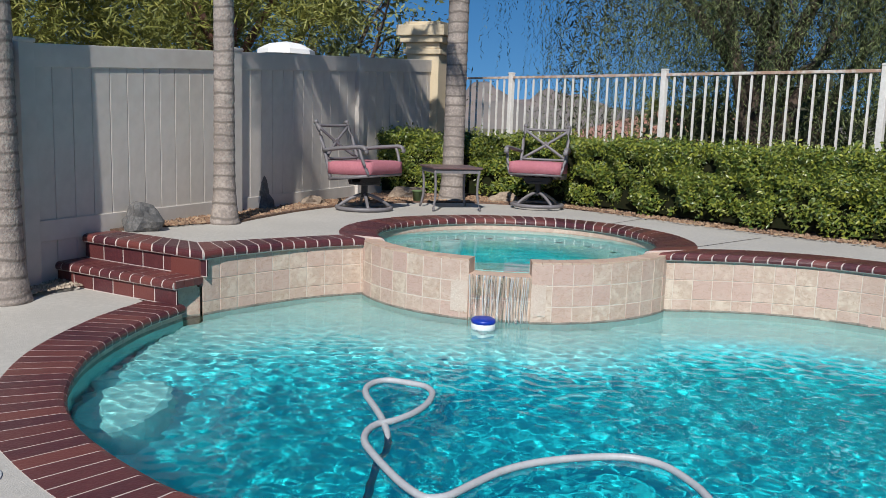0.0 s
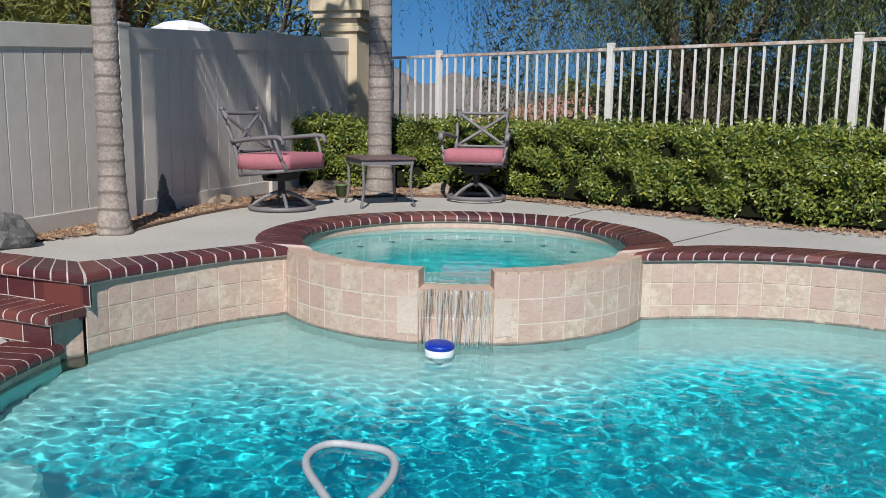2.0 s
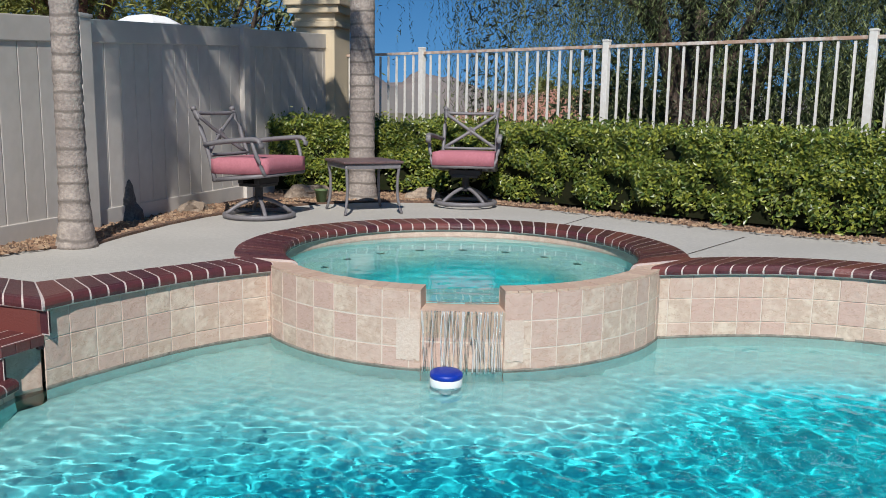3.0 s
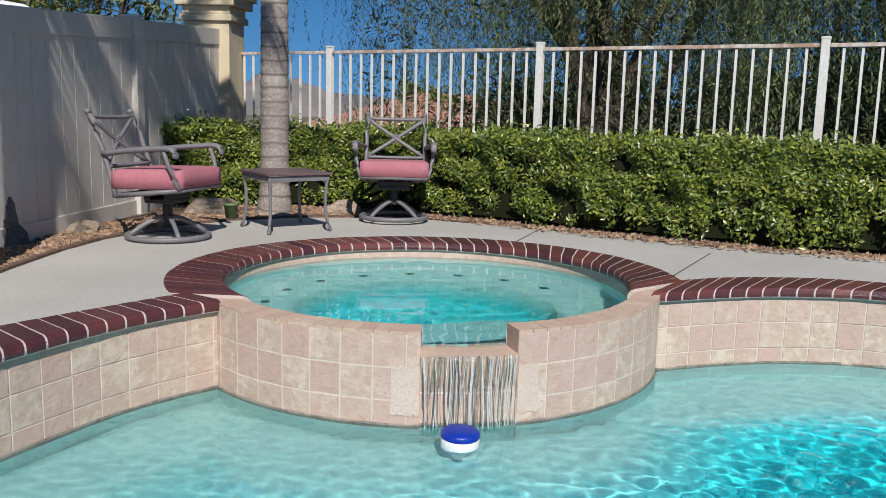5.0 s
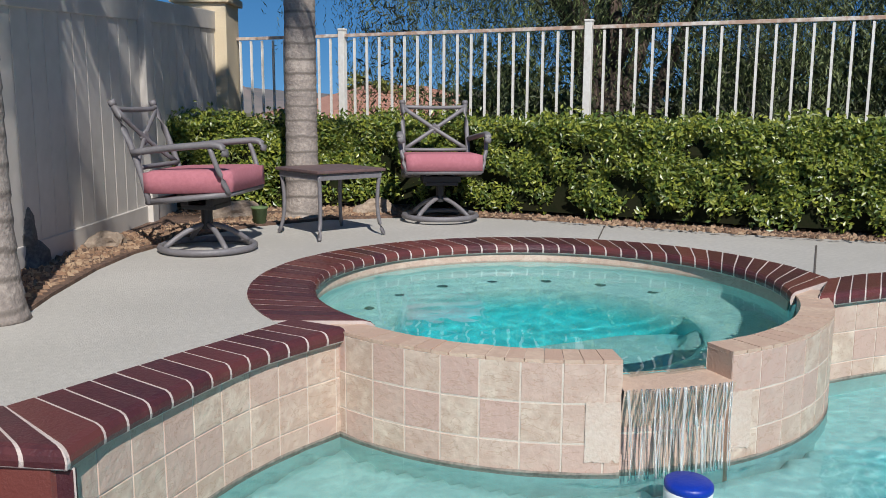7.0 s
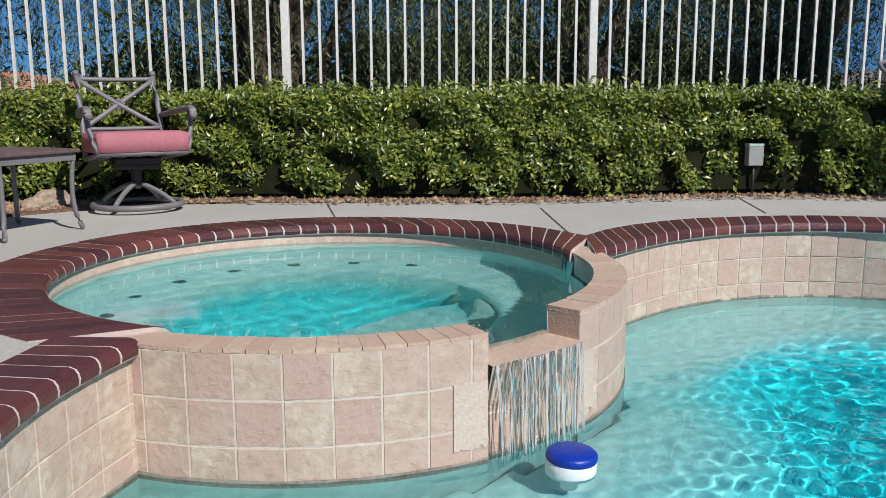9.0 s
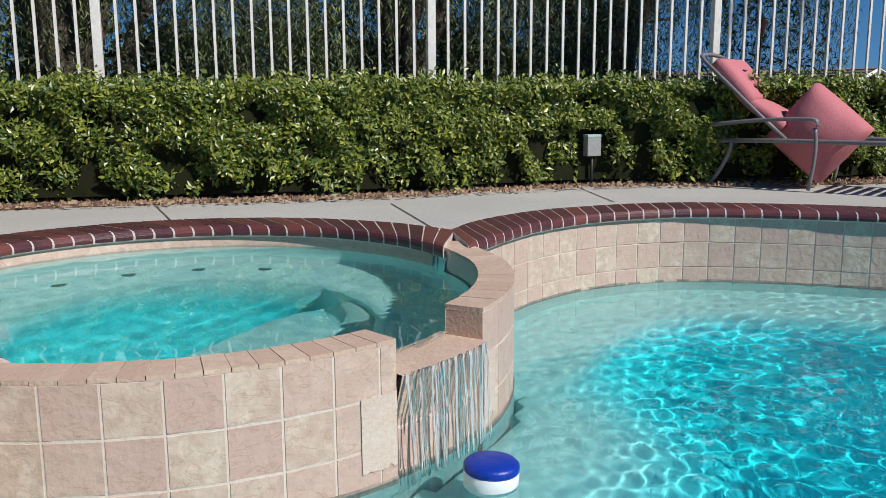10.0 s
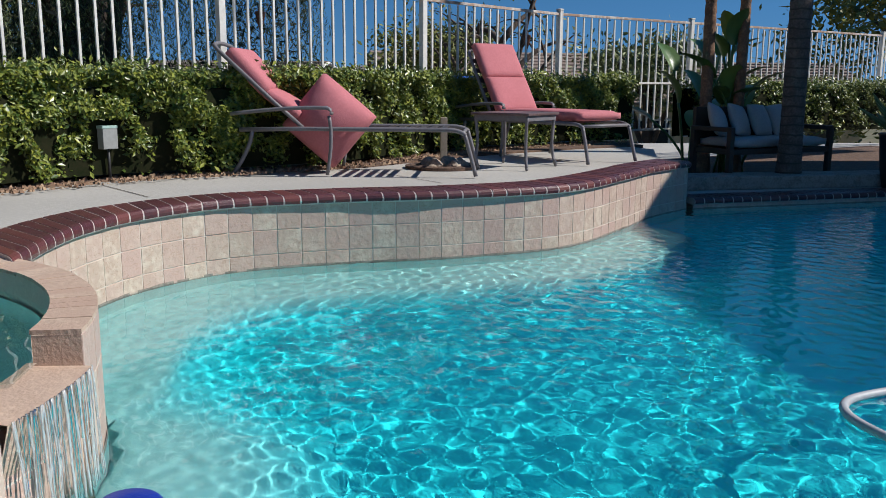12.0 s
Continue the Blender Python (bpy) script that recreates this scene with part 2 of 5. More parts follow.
LEFT_WALL = curve([(-1.71, 6.13), (-1.54, 6.35), (-1.166, 6.74), (-0.89, 6.94), (-0.645, 7.07)], 0.05)
SPA_ARC = [spa_at(202 + (325 - 202) * k / 60, R_OUT) for k in range(61)]
RIGHT_WALL = curve([(1.66, 6.79), (2.2, 6.80), (2.60, 6.75), (3.03, 6.58), (3.464, 6.18), (3.70, 5.487), (3.83, 4.728), (4.165, 3.86), (4.93, 3.195), (5.52, 2.75), (6.02, 2.22)], 0.05)
FAR_EDGE = curve([(6.02, 2.15), (6.2, 1.1), (6.36, 0.2), (6.45, -0.6), (6.2, -1.6), (5.4, -2.0), (4.4, -1.6), (3.9, -0.8), (3.4, 0.2), (2.6, 1.0), (1.6, 1.7), (0.6, 2.2), (-0.3, 2.65), (-0.88, 2.95), (-1.06, 3.08), (-1.33, 3.33), (-1.61, 3.66), (-1.82, 4.08), (-1.965, 4.71), (-1.94, 5.43), (-1.81, 5.97)], 0.06)
LEFT_OUT = curve([(-1.86, 6.53), (-1.70, 6.64), (-1.31, 6.92), (-0.99, 7.14), (-0.80, 7.27)], 0.05)
RIGHT_OUT = curve([(2.05, 7.06), (2.35, 7.09), (2.7, 7.04), (3.17, 6.85), (3.73, 6.32), (4.0, 5.55), (4.13, 4.80), (4.44, 4.05), (5.13, 3.42), (5.76, 2.95), (6.3, 2.42)], 0.05)
POOL = LEFT_WALL + SPA_ARC[1:-1] + RIGHT_WALL + FAR_EDGE


# ---- pool, spa and decks ----
def tile_wall(name, line, z0, z1, material, label, tile=0.152, rows=None, drop=1.35):
    """A wall face along a line (pool on the right of its direction), laid with square stone tiles in recessed grout."""
    n = len(line)
    back = offset(line, 0.0005)
    deep = offset(line, 0.14)
    verts, faces = [], []
    for a, b in zip(back, deep):
        verts += [Vector((a.x, a.y, -drop)), Vector((a.x, a.y, z1)), Vector((b.x, b.y, z1)), Vector((b.x, b.y, -drop))]
    for i in range(n - 1):
        for k in range(4):
            p, q = 4 * i + k, 4 * i + (k + 1) % 4
            faces.append((p, q, q + 4, p + 4))
    wall = raw(name, verts, faces, M_GROUT)
    tagged(wall, label, "wall", kind="structure")
    skin = offset(line, -0.004)
    sv = [Vector((p.x, p.y, z_)) for p in skin for z_ in (min(z0, -0.03), -drop)]
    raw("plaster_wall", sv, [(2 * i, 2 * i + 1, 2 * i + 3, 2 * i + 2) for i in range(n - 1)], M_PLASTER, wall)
    grime = offset(line, -0.0045)
    gv = [Vector((p.x, p.y, z_)) for p in grime for z_ in (0.010 + 0.005 * noise.noise(p * 9), -0.035)]
    raw("waterline_stain", gv, [(2 * i, 2 * i + 1, 2 * i + 3, 2 * i + 2) for i in range(n - 1)], M_STAIN_SHADE, wall)
    lengths = [0.0]
    for i in range(n - 1):
        lengths.append(lengths[-1] + (line[i + 1] - line[i]).length)

    def at(s):
        s = min(max(s, 0.0), lengths[-1] - 1e-6)
        for i in range(n - 1):
            if lengths[i + 1] > s:
                break
        f = (s - lengths[i]) / (lengths[i + 1] - lengths[i])
        d = (line[i + 1] - line[i]).normalized()
        return line[i].lerp(line[i + 1], f), Vector((d.y, -d.x, 0))
    pitch = tile + 0.004
    tops = []
    z = z1
    while z > z0 + 0.02:
        tops.append((max(z - tile, z0), z))
        z -= pitch
    for a, b in tops:
        s = 0.0
        while s < lengths[-1] - 0.03:
            e = min(s + tile, lengths[-1])
            (pa, na), (pb, nb) = at(s), at(e)
            j = random.uniform(-0.001, 0.001)
            c = 0.0025
            v = []
            for z_, oz in ((a, c), (b, -c)):
                v += [pa + na * (j * 0.5 - 0.003) + Vector((0, 0, z_)), pb + nb * (j * 0.5 - 0.003) + Vector((0, 0, z_))]
            tv = (pb - pa).normalized() * c
            for z_, oz in ((a, c), (b, -c)):
                v += [pa + tv + na * (j * 0.5 + 0.0025) + Vector((0, 0, z_ + oz)), pb - tv + nb * (j * 0.5 + 0.0025) + Vector((0, 0, z_ + oz))]
            raw("tile", v, [(4, 5, 7, 6), (0, 1, 5, 4), (2, 6, 7, 3), (0, 4, 6, 2), (1, 3, 7, 5)], material, wall)
            s += pitch
    return wall


def coping(name, inner, outer, z, label, pitch=0.108, nose=0.045):
    """Bullnose brick coping between a pool-side line and a deck-side line of as many points."""
    def at(line, f):
        x = f * (len(line) - 1)
        i = min(int(x), len(line) - 2)
        return line[i].lerp(line[i + 1], x - i)
    prof = [(1.0, -0.05), (1.0, 0.0), (0.12, 0.002), (0.05, -0.004), (0.012, -0.018), (0.0, -0.034), (0.012, -0.052), (0.05, -0.06)]
    bed_v, bed_f = [], []
    m = len(prof)
    N = max(len(inner), len(outer))
    for k in range(N):
        a, b = at(inner, k / (N - 1)), at(outer, k / (N - 1))
        for t, h in prof:
            p = a.lerp(b, min(t + 0.004, 1.0))
            bed_v.append(Vector((p.x, p.y, z + h - 0.0018)))
    for i in range(N - 1):
        for k in range(m):
            p, q = m * i + k, m * i + (k + 1) % m
            bed_f.append((p, q, q + m, p + m))
    bed_f += [tuple(range(m)), tuple(range(len(bed_v) - 1, len(bed_v) - m - 1, -1))]
    bed = raw(name, bed_v, bed_f, M_MORTAR)
    tagged(bed, label, "coping", kind="structure")
    length = sum((inner[i + 1] - inner[i]).length for i in range(len(inner) - 1))
    lo = sum((outer[i + 1] - outer[i]).length for i in range(len(outer) - 1))
    count = max(2, round((length + lo) * 0.5 / pitch))
    for k in range(count):
        g = 0.056
        f0, f1 = (k + g) / count, (k + 1 - g) / count
        a0, b0, a1, b1 = at(inner, f0), at(outer, f0), at(inner, f1), at(outer, f1)
        dz = random.uniform(0.0, 0.0015)
        v = []
        for a, b in ((a0, b0), (a1, b1)):
            for t, h in prof:
                p = a.lerp(b, t)
                v.append(Vector((p.x, p.y, z + h + dz)))
        m = len(prof)
        fs = [tuple(range(m)), tuple(range(2 * m - 1, m - 1, -1))]
        fs += [(i, m + i, m + (i + 1) % m, (i + 1) % m) for i in range(m)]
        raw("brick", v, fs, M_BRICK, bed)
    return bed


def rev(line):
    return [p.copy() for p in reversed(line)]


def ring(d0, d1, r, n):
    return [spa_at(d0 + (d1 - d0) * k / n, r) for k in range(n + 1)]


tile_wall("wall_raised_left", LEFT_WALL, -0.02, Z_UP - 0.055, M_TILE, "tan quartzite tiled raised pool wall beside brick steps")
tile_wall("wall_raised_right", RIGHT_WALL, -0.02, Z_UP - 0.055, M_TILE, "tan quartzite tiled raised pool wall, curved")
tile_wall("wall_pool_edge", FAR_EDGE, -0.05, Z_LOW - 0.055, M_TILE, "tan tiled waterline band of the swimming pool")
NOTCH0, NOTCH1 = 251.6, 270.6
Z_FRONT, Z_SPILL, Z_SPA = 0.43, 0.338, 0.350


def front_wing(name, d0, d1):
    wall = tile_wall(name, ring(d0, d1, R_OUT, 40), -0.02, Z_FRONT, M_TILE, "tan quartzite tiled spa wall with stone cap")
    n = 30
    v, f = [], []
    cap_n = max(3, round(radians(d1 - d0) * R_OUT / 0.072))
    for k in range(cap_n):
        a, b = d0 + (d1 - d0) * (k + 0.02) / cap_n, d0 + (d1 - d0) * (k + 0.98) / cap_n
        j = random.uniform(-0.0015, 0.0015)
        vs = [spa_at(a, R_OUT + 0.001, Z_FRONT + j), spa_at(b, R_OUT + 0.001, Z_FRONT + j), spa_at(b, R_IN - 0.005, Z_FRONT + j), spa_at(a, R_IN - 0.005, Z_FRONT + j)]
        vs += [p + Vector((0, 0, 0.014)) for p in vs]
        raw("cap_stone", vs, [(4, 7, 6, 5), (0, 1, 5, 4), (1, 2, 6, 5), (2, 3, 7, 6), (3, 0, 4, 7)], M_CAP, wall)
    for k in range(n + 1):
        a = d0 + (d1 - d0) * k / n
        v += [spa_at(a, R_OUT - 0.011, Z_FRONT + 0.0105), spa_at(a, R_IN, Z_FRONT + 0.0105), spa_at(a, R_IN, -0.6)]
    for k in range(n):
        f += [(3 * k, 3 * k + 1, 3 * k + 4, 3 * k + 3), (3 * k + 1, 3 * k + 2, 3 * k + 5, 3 * k + 4)]
    raw("spa_wall_core", v, f, M_GROUT, wall)
    for e in (d0, d1):
        raw("wall_end", [spa_at(e, R_IN, -0.3), spa_at(e, R_OUT, -0.3), spa_at(e, R_OUT, Z_FRONT + 0.012), spa_at(e, R_IN, Z_FRONT + 0.012)], [(0, 1, 2, 3)], M_CAP, wall)
    return wall


M_CAP = mat("stone_cap", (0.66, 0.50, 0.38), 0.6, var=(0.52, 0.37, 0.28), scale=6, fine=40, amount=0.8, bump=0.4, random_mix=(0.54, 0.37, 0.28))
front_wing("wall_spa_west", 197, NOTCH0)
front_wing("wall_spa_east", NOTCH1, 332)
spill_wall = tile_wall("wall_spillway", ring(NOTCH0 - 0.6, NOTCH1 + 0.6, R_OUT - 0.02, 14), -0.02, Z_SPILL - 0.03, M_TILE, "rough stone face under the spa spillway")
v, f = [], []
for k in range(13):
    a = NOTCH0 + (NOTCH1 - NOTCH0) * k / 12
    v += [spa_at(a, R_IN - 0.02, Z_SPILL), spa_at(a, R_OUT + 0.026, Z_SPILL - 0.004), spa_at(a, R_OUT + 0.022, Z_SPILL - 0.022), spa_at(a, R_IN - 0.02, -0.3)]
for k in range(12):
    for j in range(3):
        f.append((4 * k + j, 4 * k + j + 4, 4 * k + j + 5, 4 * k + j + 1))
tagged(raw("spillway_ledge", v, f, M_CAP), "tan stone spillway ledge of the spa", "ledge", kind="structure")



def calcium(wall, d0, d1, seed):
    """A pale mineral bloom on the tiles beside the spillway."""
    n = 10
    v, f = [], []
    for k in range(n + 1):
        a = d0 + (d1 - d0) * k / n
        hi = 0.285 + 0.012 * noise.noise(Vector((k * 0.7, seed, 0)))
        lo = 0.05 + 0.02 * noise.noise(Vector((k * 0.7, seed, 5)))
        for z in (max(lo, 0.03), 0.2, min(hi, Z_FRONT - 0.005)):
            v.append(spa_at(a, R_OUT + 0.0045, z))
    for k in range(n):
        f += [(3 * k, 3 * k + 3, 3 * k + 4, 3 * k + 1), (3 * k + 1, 3 * k + 4, 3 * k + 5, 3 * k + 2)]
    raw("calcium_stain", v, f, M_CALC, wall)


calcium(bpy.data.objects["wall_spa_west"], NOTCH0 - 5.6, NOTCH0 - 0.15, 1.0)
calcium(bpy.data.objects["wall_spa_east"], NOTCH1 + 4.6, NOTCH1 + 0.15, 7.0)

# spa basin: wall, bench and floor as rings
v, f = [], []
SPA_RINGS = [(R_IN, Z_UP - 0.04), (R_IN - 0.02, 0.27), (R_IN - 0.02, -0.05), (0.86, -0.09), (0.80, -0.13), (0.78, -0.62), (0.70, -0.68), (0.03, -0.70)]
for r, z in SPA_RINGS:
    for k in range(72):
        v.append(spa_at(k * 5, r, z))
for i in range(len(SPA_RINGS) - 1):
    for k in range(72):
        f.append((72 * i + k, 72 * i + (k + 1) % 72, 72 * (i + 1) + (k + 1) % 72, 72 * (i + 1) + k))
f.append(tuple(range(72 * 7, 72 * 8)))
# the part of the ring wall under the spillway is left open above its ledge
keep = []
for face in f:
    c = sum((Vector(v[i]) for i in face), Vector()) / len(face)
    ang = math.degrees(math.atan2(c.y - SPA.y, c.x - SPA.x)) % 360
    if NOTCH0 - 3 < ang < NOTCH1 + 3 and c.z > 0.26:
        continue
    if 200 < ang < 327 and c.z > 0.26 and len(face) == 4 and (Vector((c.x, c.y, 0)) - SPA).length > 1.0:
        continue
    keep.append(face)
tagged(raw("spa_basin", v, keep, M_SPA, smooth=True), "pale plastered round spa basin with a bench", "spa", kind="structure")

# cream waterline band inside the spa
v, f = [], []
for k in range(61):
    a = -30 + 232 * k / 60
    v += [spa_at(a, R_IN - 0.024, 0.30), spa_at(a, R_IN - 0.012, Z_UP - 0.045)]
for k in range(60):
    f.append((2 * k, 2 * k + 2, 2 * k + 3, 2 * k + 1))
tagged(raw("trim_spa_waterline", v, f, M_TILE, smooth=True), "cream stone waterline band inside the spa", "trim", kind="structure")

# copings
TOP_A, TOP_B = Vector((-2.82, 6.74, 0)), Vector((-1.69, 6.08, 0))
MID_A, MID_B = Vector((-2.97, 6.54, 0)), Vector((-1.85, 5.90, 0))
coping("coping_spa", ring(-37, 203, R_IN - 0.04, 80), ring(-20.5, 191, 1.53, 80), Z_UP + 0.004, "dark red bullnose brick coping round the spa")
left_in = [p + Vector((0, 0, 0)) for p in offset(LEFT_WALL, -0.035)]
coping("coping_left", [TOP_B.copy()] + left_in[2:], LEFT_OUT, Z_UP + 0.004, "dark red bullnose brick coping on the raised pool wall")
coping("coping_right", offset(RIGHT_WALL, -0.035), RIGHT_OUT, Z_UP + 0.004, "dark red bullnose brick coping on the raised pool wall")
coping("coping_low", offset(FAR_EDGE, -0.035), offset(FAR_EDGE, 0.30), Z_LOW + 0.004, "dark red bullnose brick coping of the swimming pool")

# steps up to the raised deck


def straight(a, b, n=12):
    return [a.lerp(b, k / n) for k in range(n + 1)]


step_n = (Vector((TOP_B.y - TOP_A.y, -(TOP_B.x - TOP_A.x), 0))).normalized()
if step_n.y > 0:
    step_n = -step_n
coping("step_top", straight(TOP_A, TOP_B), straight(TOP_A - step_n * 0.31, LEFT_OUT[0]), Z_UP + 0.006, "dark red brick top step nosing")
coping("step_middle", straight(MID_A, MID_B), straight(MID_A - step_n * 0.31, MID_B - step_n * 0.31), 0.275, "dark red brick middle step")


def riser(name, a, b, z0, z1):
    d = (b - a).normalized()
    L = (b - a).length
    back = [a - step_n * 0.033, b - step_n * 0.033, b - step_n * 0.3 - d * 0.28, a - step_n * 0.3]
    vs = [p + Vector((0, 0, z)) for z in (z0, z1) for p in back]
    r = raw(name, vs, [(0, 1, 5, 4), (1, 2, 6, 5), (2, 3, 7, 6), (3, 0, 4, 7), (4, 5, 6, 7)], M_MORTAR)
    tagged(r, "dark red brick step riser", "step", kind="structure")
    n = round(L / 0.21)
    for k in range(n):
        p, q = a + d * (L * k / n + 0.006), a + d * (L * (k + 1) / n - 0.006)
        o = -step_n * 0.03
        vs = [p + o + Vector((0, 0, z0 + 0.008)), q + o + Vector((0, 0, z0 + 0.008)), q + o + Vector((0, 0, z1 - 0.006)), p + o + Vector((0, 0, z1 - 0.006))]
        vs += [x - step_n * 0.02 for x in vs]
        raw("brick", vs, [(0, 1, 2, 3), (4, 7, 6, 5), (0, 4, 5, 1), (1, 5, 6, 2), (2, 6, 7, 3), (3, 7, 4, 0)], M_BRICK, r)


riser("step_riser_top", TOP_A, TOP_B, 0.275, Z_UP - 0.054)
riser("step_riser_low", MID_A, MID_B, Z_LOW, 0.275 - 0.058)

# bricks closing the end of the middle step
step_mid = bpy.data.objects["step_middle"]
d_ = (MID_B - MID_A).normalized()
for k in range(3):
    p, q = MID_B - step_n * (0.015 + 0.085 * k), MID_B - step_n * (0.095 + 0.085 * k)
    vs = [p - d_ * 0.01 + Vector((0, 0, 0.224)), q - d_ * 0.01 + Vector((0, 0, 0.224)), q - d_ * 0.01 + Vector((0, 0, 0.273)), p - d_ * 0.01 + Vector((0, 0, 0.273))]
    vs += [x + d_ * 0.022 for x in vs]
    raw("brick", vs, [(0, 1, 2, 3), (4, 7, 6, 5), (0, 4, 5, 1), (1, 5, 6, 2), (2, 6, 7, 3), (3, 7, 4, 0)], M_BRICK, step_mid)


def cheek(outline, z0, z1, material, label):
    pts_ = [Vector((x, y, z)) for z in (z0, z1) for x, y in outline]
    k = len(outline)
    o = raw("step_cheek", pts_, [(i, (i + 1) % k, k + (i + 1) % k, k + i) for i in range(k)] + [tuple(range(k, 2 * k))], material)
    tagged(o, label, "step", kind="structure")


cheek([(-1.90, 6.0), (-1.735, 6.15), (-1.80, 6.36), (-2.12, 6.10)], -0.6, 0.217, M_TILE, "tan tiled side of the steps")
cheek([(-1.735, 6.125), (-1.70, 6.145), (-1.80, 6.40), (-1.98, 6.28)], 0.2, Z_UP - 0.056, M_BRICK, "dark red brick side of the steps")

# decks: the raised terrace and the low deck round the pool
UP_IN = straight(TOP_A - step_n * 0.31, LEFT_OUT[0])[:-1] + LEFT_OUT[:-1] + rev(ring(-20.5, 191, 1.53, 60))[:-1] + RIGHT_OUT
up_rim = [Vector(p + (0,)) for p in ((7.6, 2.0), (8.6, 2.4), (9.6, 2.6), (7.8, 5.2), (3.2, 10.6), (0.4, 13.6), (-1.4, 13.2), (-3.6, 8.2), (-3.3, 6.9))]
deck_up = sheet("deck_upper", [UP_IN + up_rim], Z_UP, M_CONC, 0.05)
tagged(deck_up, "pale broom-finished concrete deck round the spa", "deck", kind="structure")
LOW_IN = offset(FAR_EDGE, 0.30)
low_rim = [Vector(p + (0,)) for p in ((-2.6, 6.6), (-4.4, 8.0), (-9, 8), (-9, -9), (14, -9), (14, 2.5), (9.6, 2.6), (8.6, 2.4), (7.6, 2.0))]
deck_low = sheet("deck_lower", [LOW_IN + low_rim], Z_LOW, M_CONC, 0.05)
tagged(deck_low, "pale concrete pool deck", "deck", kind="structure")
terrace = raw("terrace_bank", [Vector((x, y, z)) for z in (Z_LOW - 0.3, Z_UP - 0.004) for x, y in ((6.35, 2.75), (7.6, 2.02), (8.6, 2.42), (9.6, 2.62))], [(0, 1, 5, 4), (1, 2, 6, 5), (2, 3, 7, 6)], M_STUCCO)
tagged(terrace, "low stucco bank of the raised deck", "wall", kind="structure")

# pool basin
loop = np.array([(p.x, p.y) for p in POOL])
xs = np.arange(-2.3, 6.9, 0.055)
ys = np.arange(-2.4, 7.4, 0.055)
gx, gy = np.meshgrid(xs, ys)
pts = np.stack([gx.ravel(), gy.ravel()], 1)
a, b = loop, np.roll(loop, -1, 0)
inside = np.zeros(len(pts), bool)
dist = np.full(len(pts), 1e9)
for p, q in zip(a, b):
    if abs(q[1] - p[1]) > 1e-9:
        cross = ((p[1] > pts[:, 1]) != (q[1] > pts[:, 1])) & (pts[:, 0] < (q[0] - p[0]) * (pts[:, 1] - p[1]) / (q[1] - p[1]) + p[0])
        inside ^= cross
    d = q - p
    t = np.clip(((pts - p) @ d) / max(d @ d, 1e-9), 0, 1)
    dist = np.minimum(dist, np.linalg.norm(pts - (p + t[:, None] * d), axis=1))
shelf = np.full(len(pts), 9.0)
for p in [(q.x, q.y) for q in RIGHT_WALL[::4] if q.y > 3.2]:
    shelf = np.minimum(shelf, np.linalg.norm(pts - np.array(p), axis=1))


def smooth(e0, e1, x):
    t = np.clip((x - e0) / (e1 - e0), 0, 1)
    return t * t * (3 - 2 * t)


depth = 0.55 + 0.15 * smooth(-0.5, 3.5, pts[:, 0]) * smooth(6.6, 4.6, pts[:, 1])
depth *= 0.55 + 0.45 * smooth(0.0, 0.9, dist)
depth = np.where(inside, depth, 0.5)
depth = depth + 0.24 * smooth(0.9, -0.2, pts[:, 0]) * smooth(5.5, 4.6, pts[:, 1]) * smooth(0.0, 0.25, dist)
depth = 0.25 + (depth - 0.25) * smooth(0.56, 0.64, shelf)
back = smooth(5.2, 6.2, pts[:, 1]) * smooth(1.7, 0.9, pts[:, 0])
depth = depth * (1 - 0.45 * back)
nx, ny = len(xs), len(ys)
verts = [(x, y, -d) for (x, y), d in zip(pts, depth)]
faces = [(j * nx + i, j * nx + i + 1, (j + 1) * nx + i + 1, (j + 1) * nx + i) for j in range(ny - 1) for i in range(nx - 1)]
tagged(raw("pool_floor", verts, faces, M_PLASTER, smooth=True), "plaster swimming pool floor with water blue painted in by depth", "pool floor", kind="structure")


def water_material(name, tint):
    m = bpy.data.materials.new(name)
    m.use_nodes = True
    b = m.node_tree.nodes["Principled BSDF"]
    b.inputs["Base Color"].default_value = (*tint, 1)
    b.inputs["Roughness"].default_value = 0.0
    b.inputs["IOR"].default_value = 1.33
    b.inputs["Transmission Weight"].default_value = 1.0
    return m


WAVE_POOL, WAVE_SPA = 0.0125, 0.0035
M_WATER = water_material("pool_water", (0.80, 0.97, 1.0))
M_WATER_SPA = water_material("spa_water", (0.85, 0.98, 1.0))


def waves(x, y, amp, seed, short=0.048, long=0.20, count=44):
    """Height of small crossing ripples."""
    rnd = np.random.RandomState(seed)
    z = np.zeros_like(x)
    for k in range(count):
        lam = short * (long / short) ** rnd.rand()
        th = rnd.rand() * math.tau
        wx = x + 0.05 * np.sin(y * 3.1 + k)
        z += lam * np.sin((wx * math.cos(th) + y * math.sin(th)) * math.tau / lam + rnd.rand() * math.tau)
    return z * amp / math.sqrt(count)


def water_sheet(name, x0, x1, y0, y1, cell, keep, z, amp, seed, material, calm=None):
    xs, ys = np.arange(x0, x1, cell), np.arange(y0, y1, cell)
    gx, gy = np.meshgrid(xs, ys)
    px, py = gx.ravel(), gy.ravel()
    h = waves(px, py, amp, seed)
    if calm is not None:
        h = h * calm(px, py)
    ok = keep(px, py)
    nx = len(xs)
    q = np.arange(len(px)).reshape(gx.shape)
    quads = np.stack([q[:-1, :-1], q[:-1, 1:], q[1:, 1:], q[1:, :-1]], -1).reshape(-1, 4)
    quads = quads[ok[quads].all(1)]
    used, inv = np.unique(quads, return_inverse=True)
    verts = np.stack([px, py, h + z], 1)[used]
    return raw(name, verts.tolist(), inv.reshape(-1, 4).tolist(), material, smooth=True)


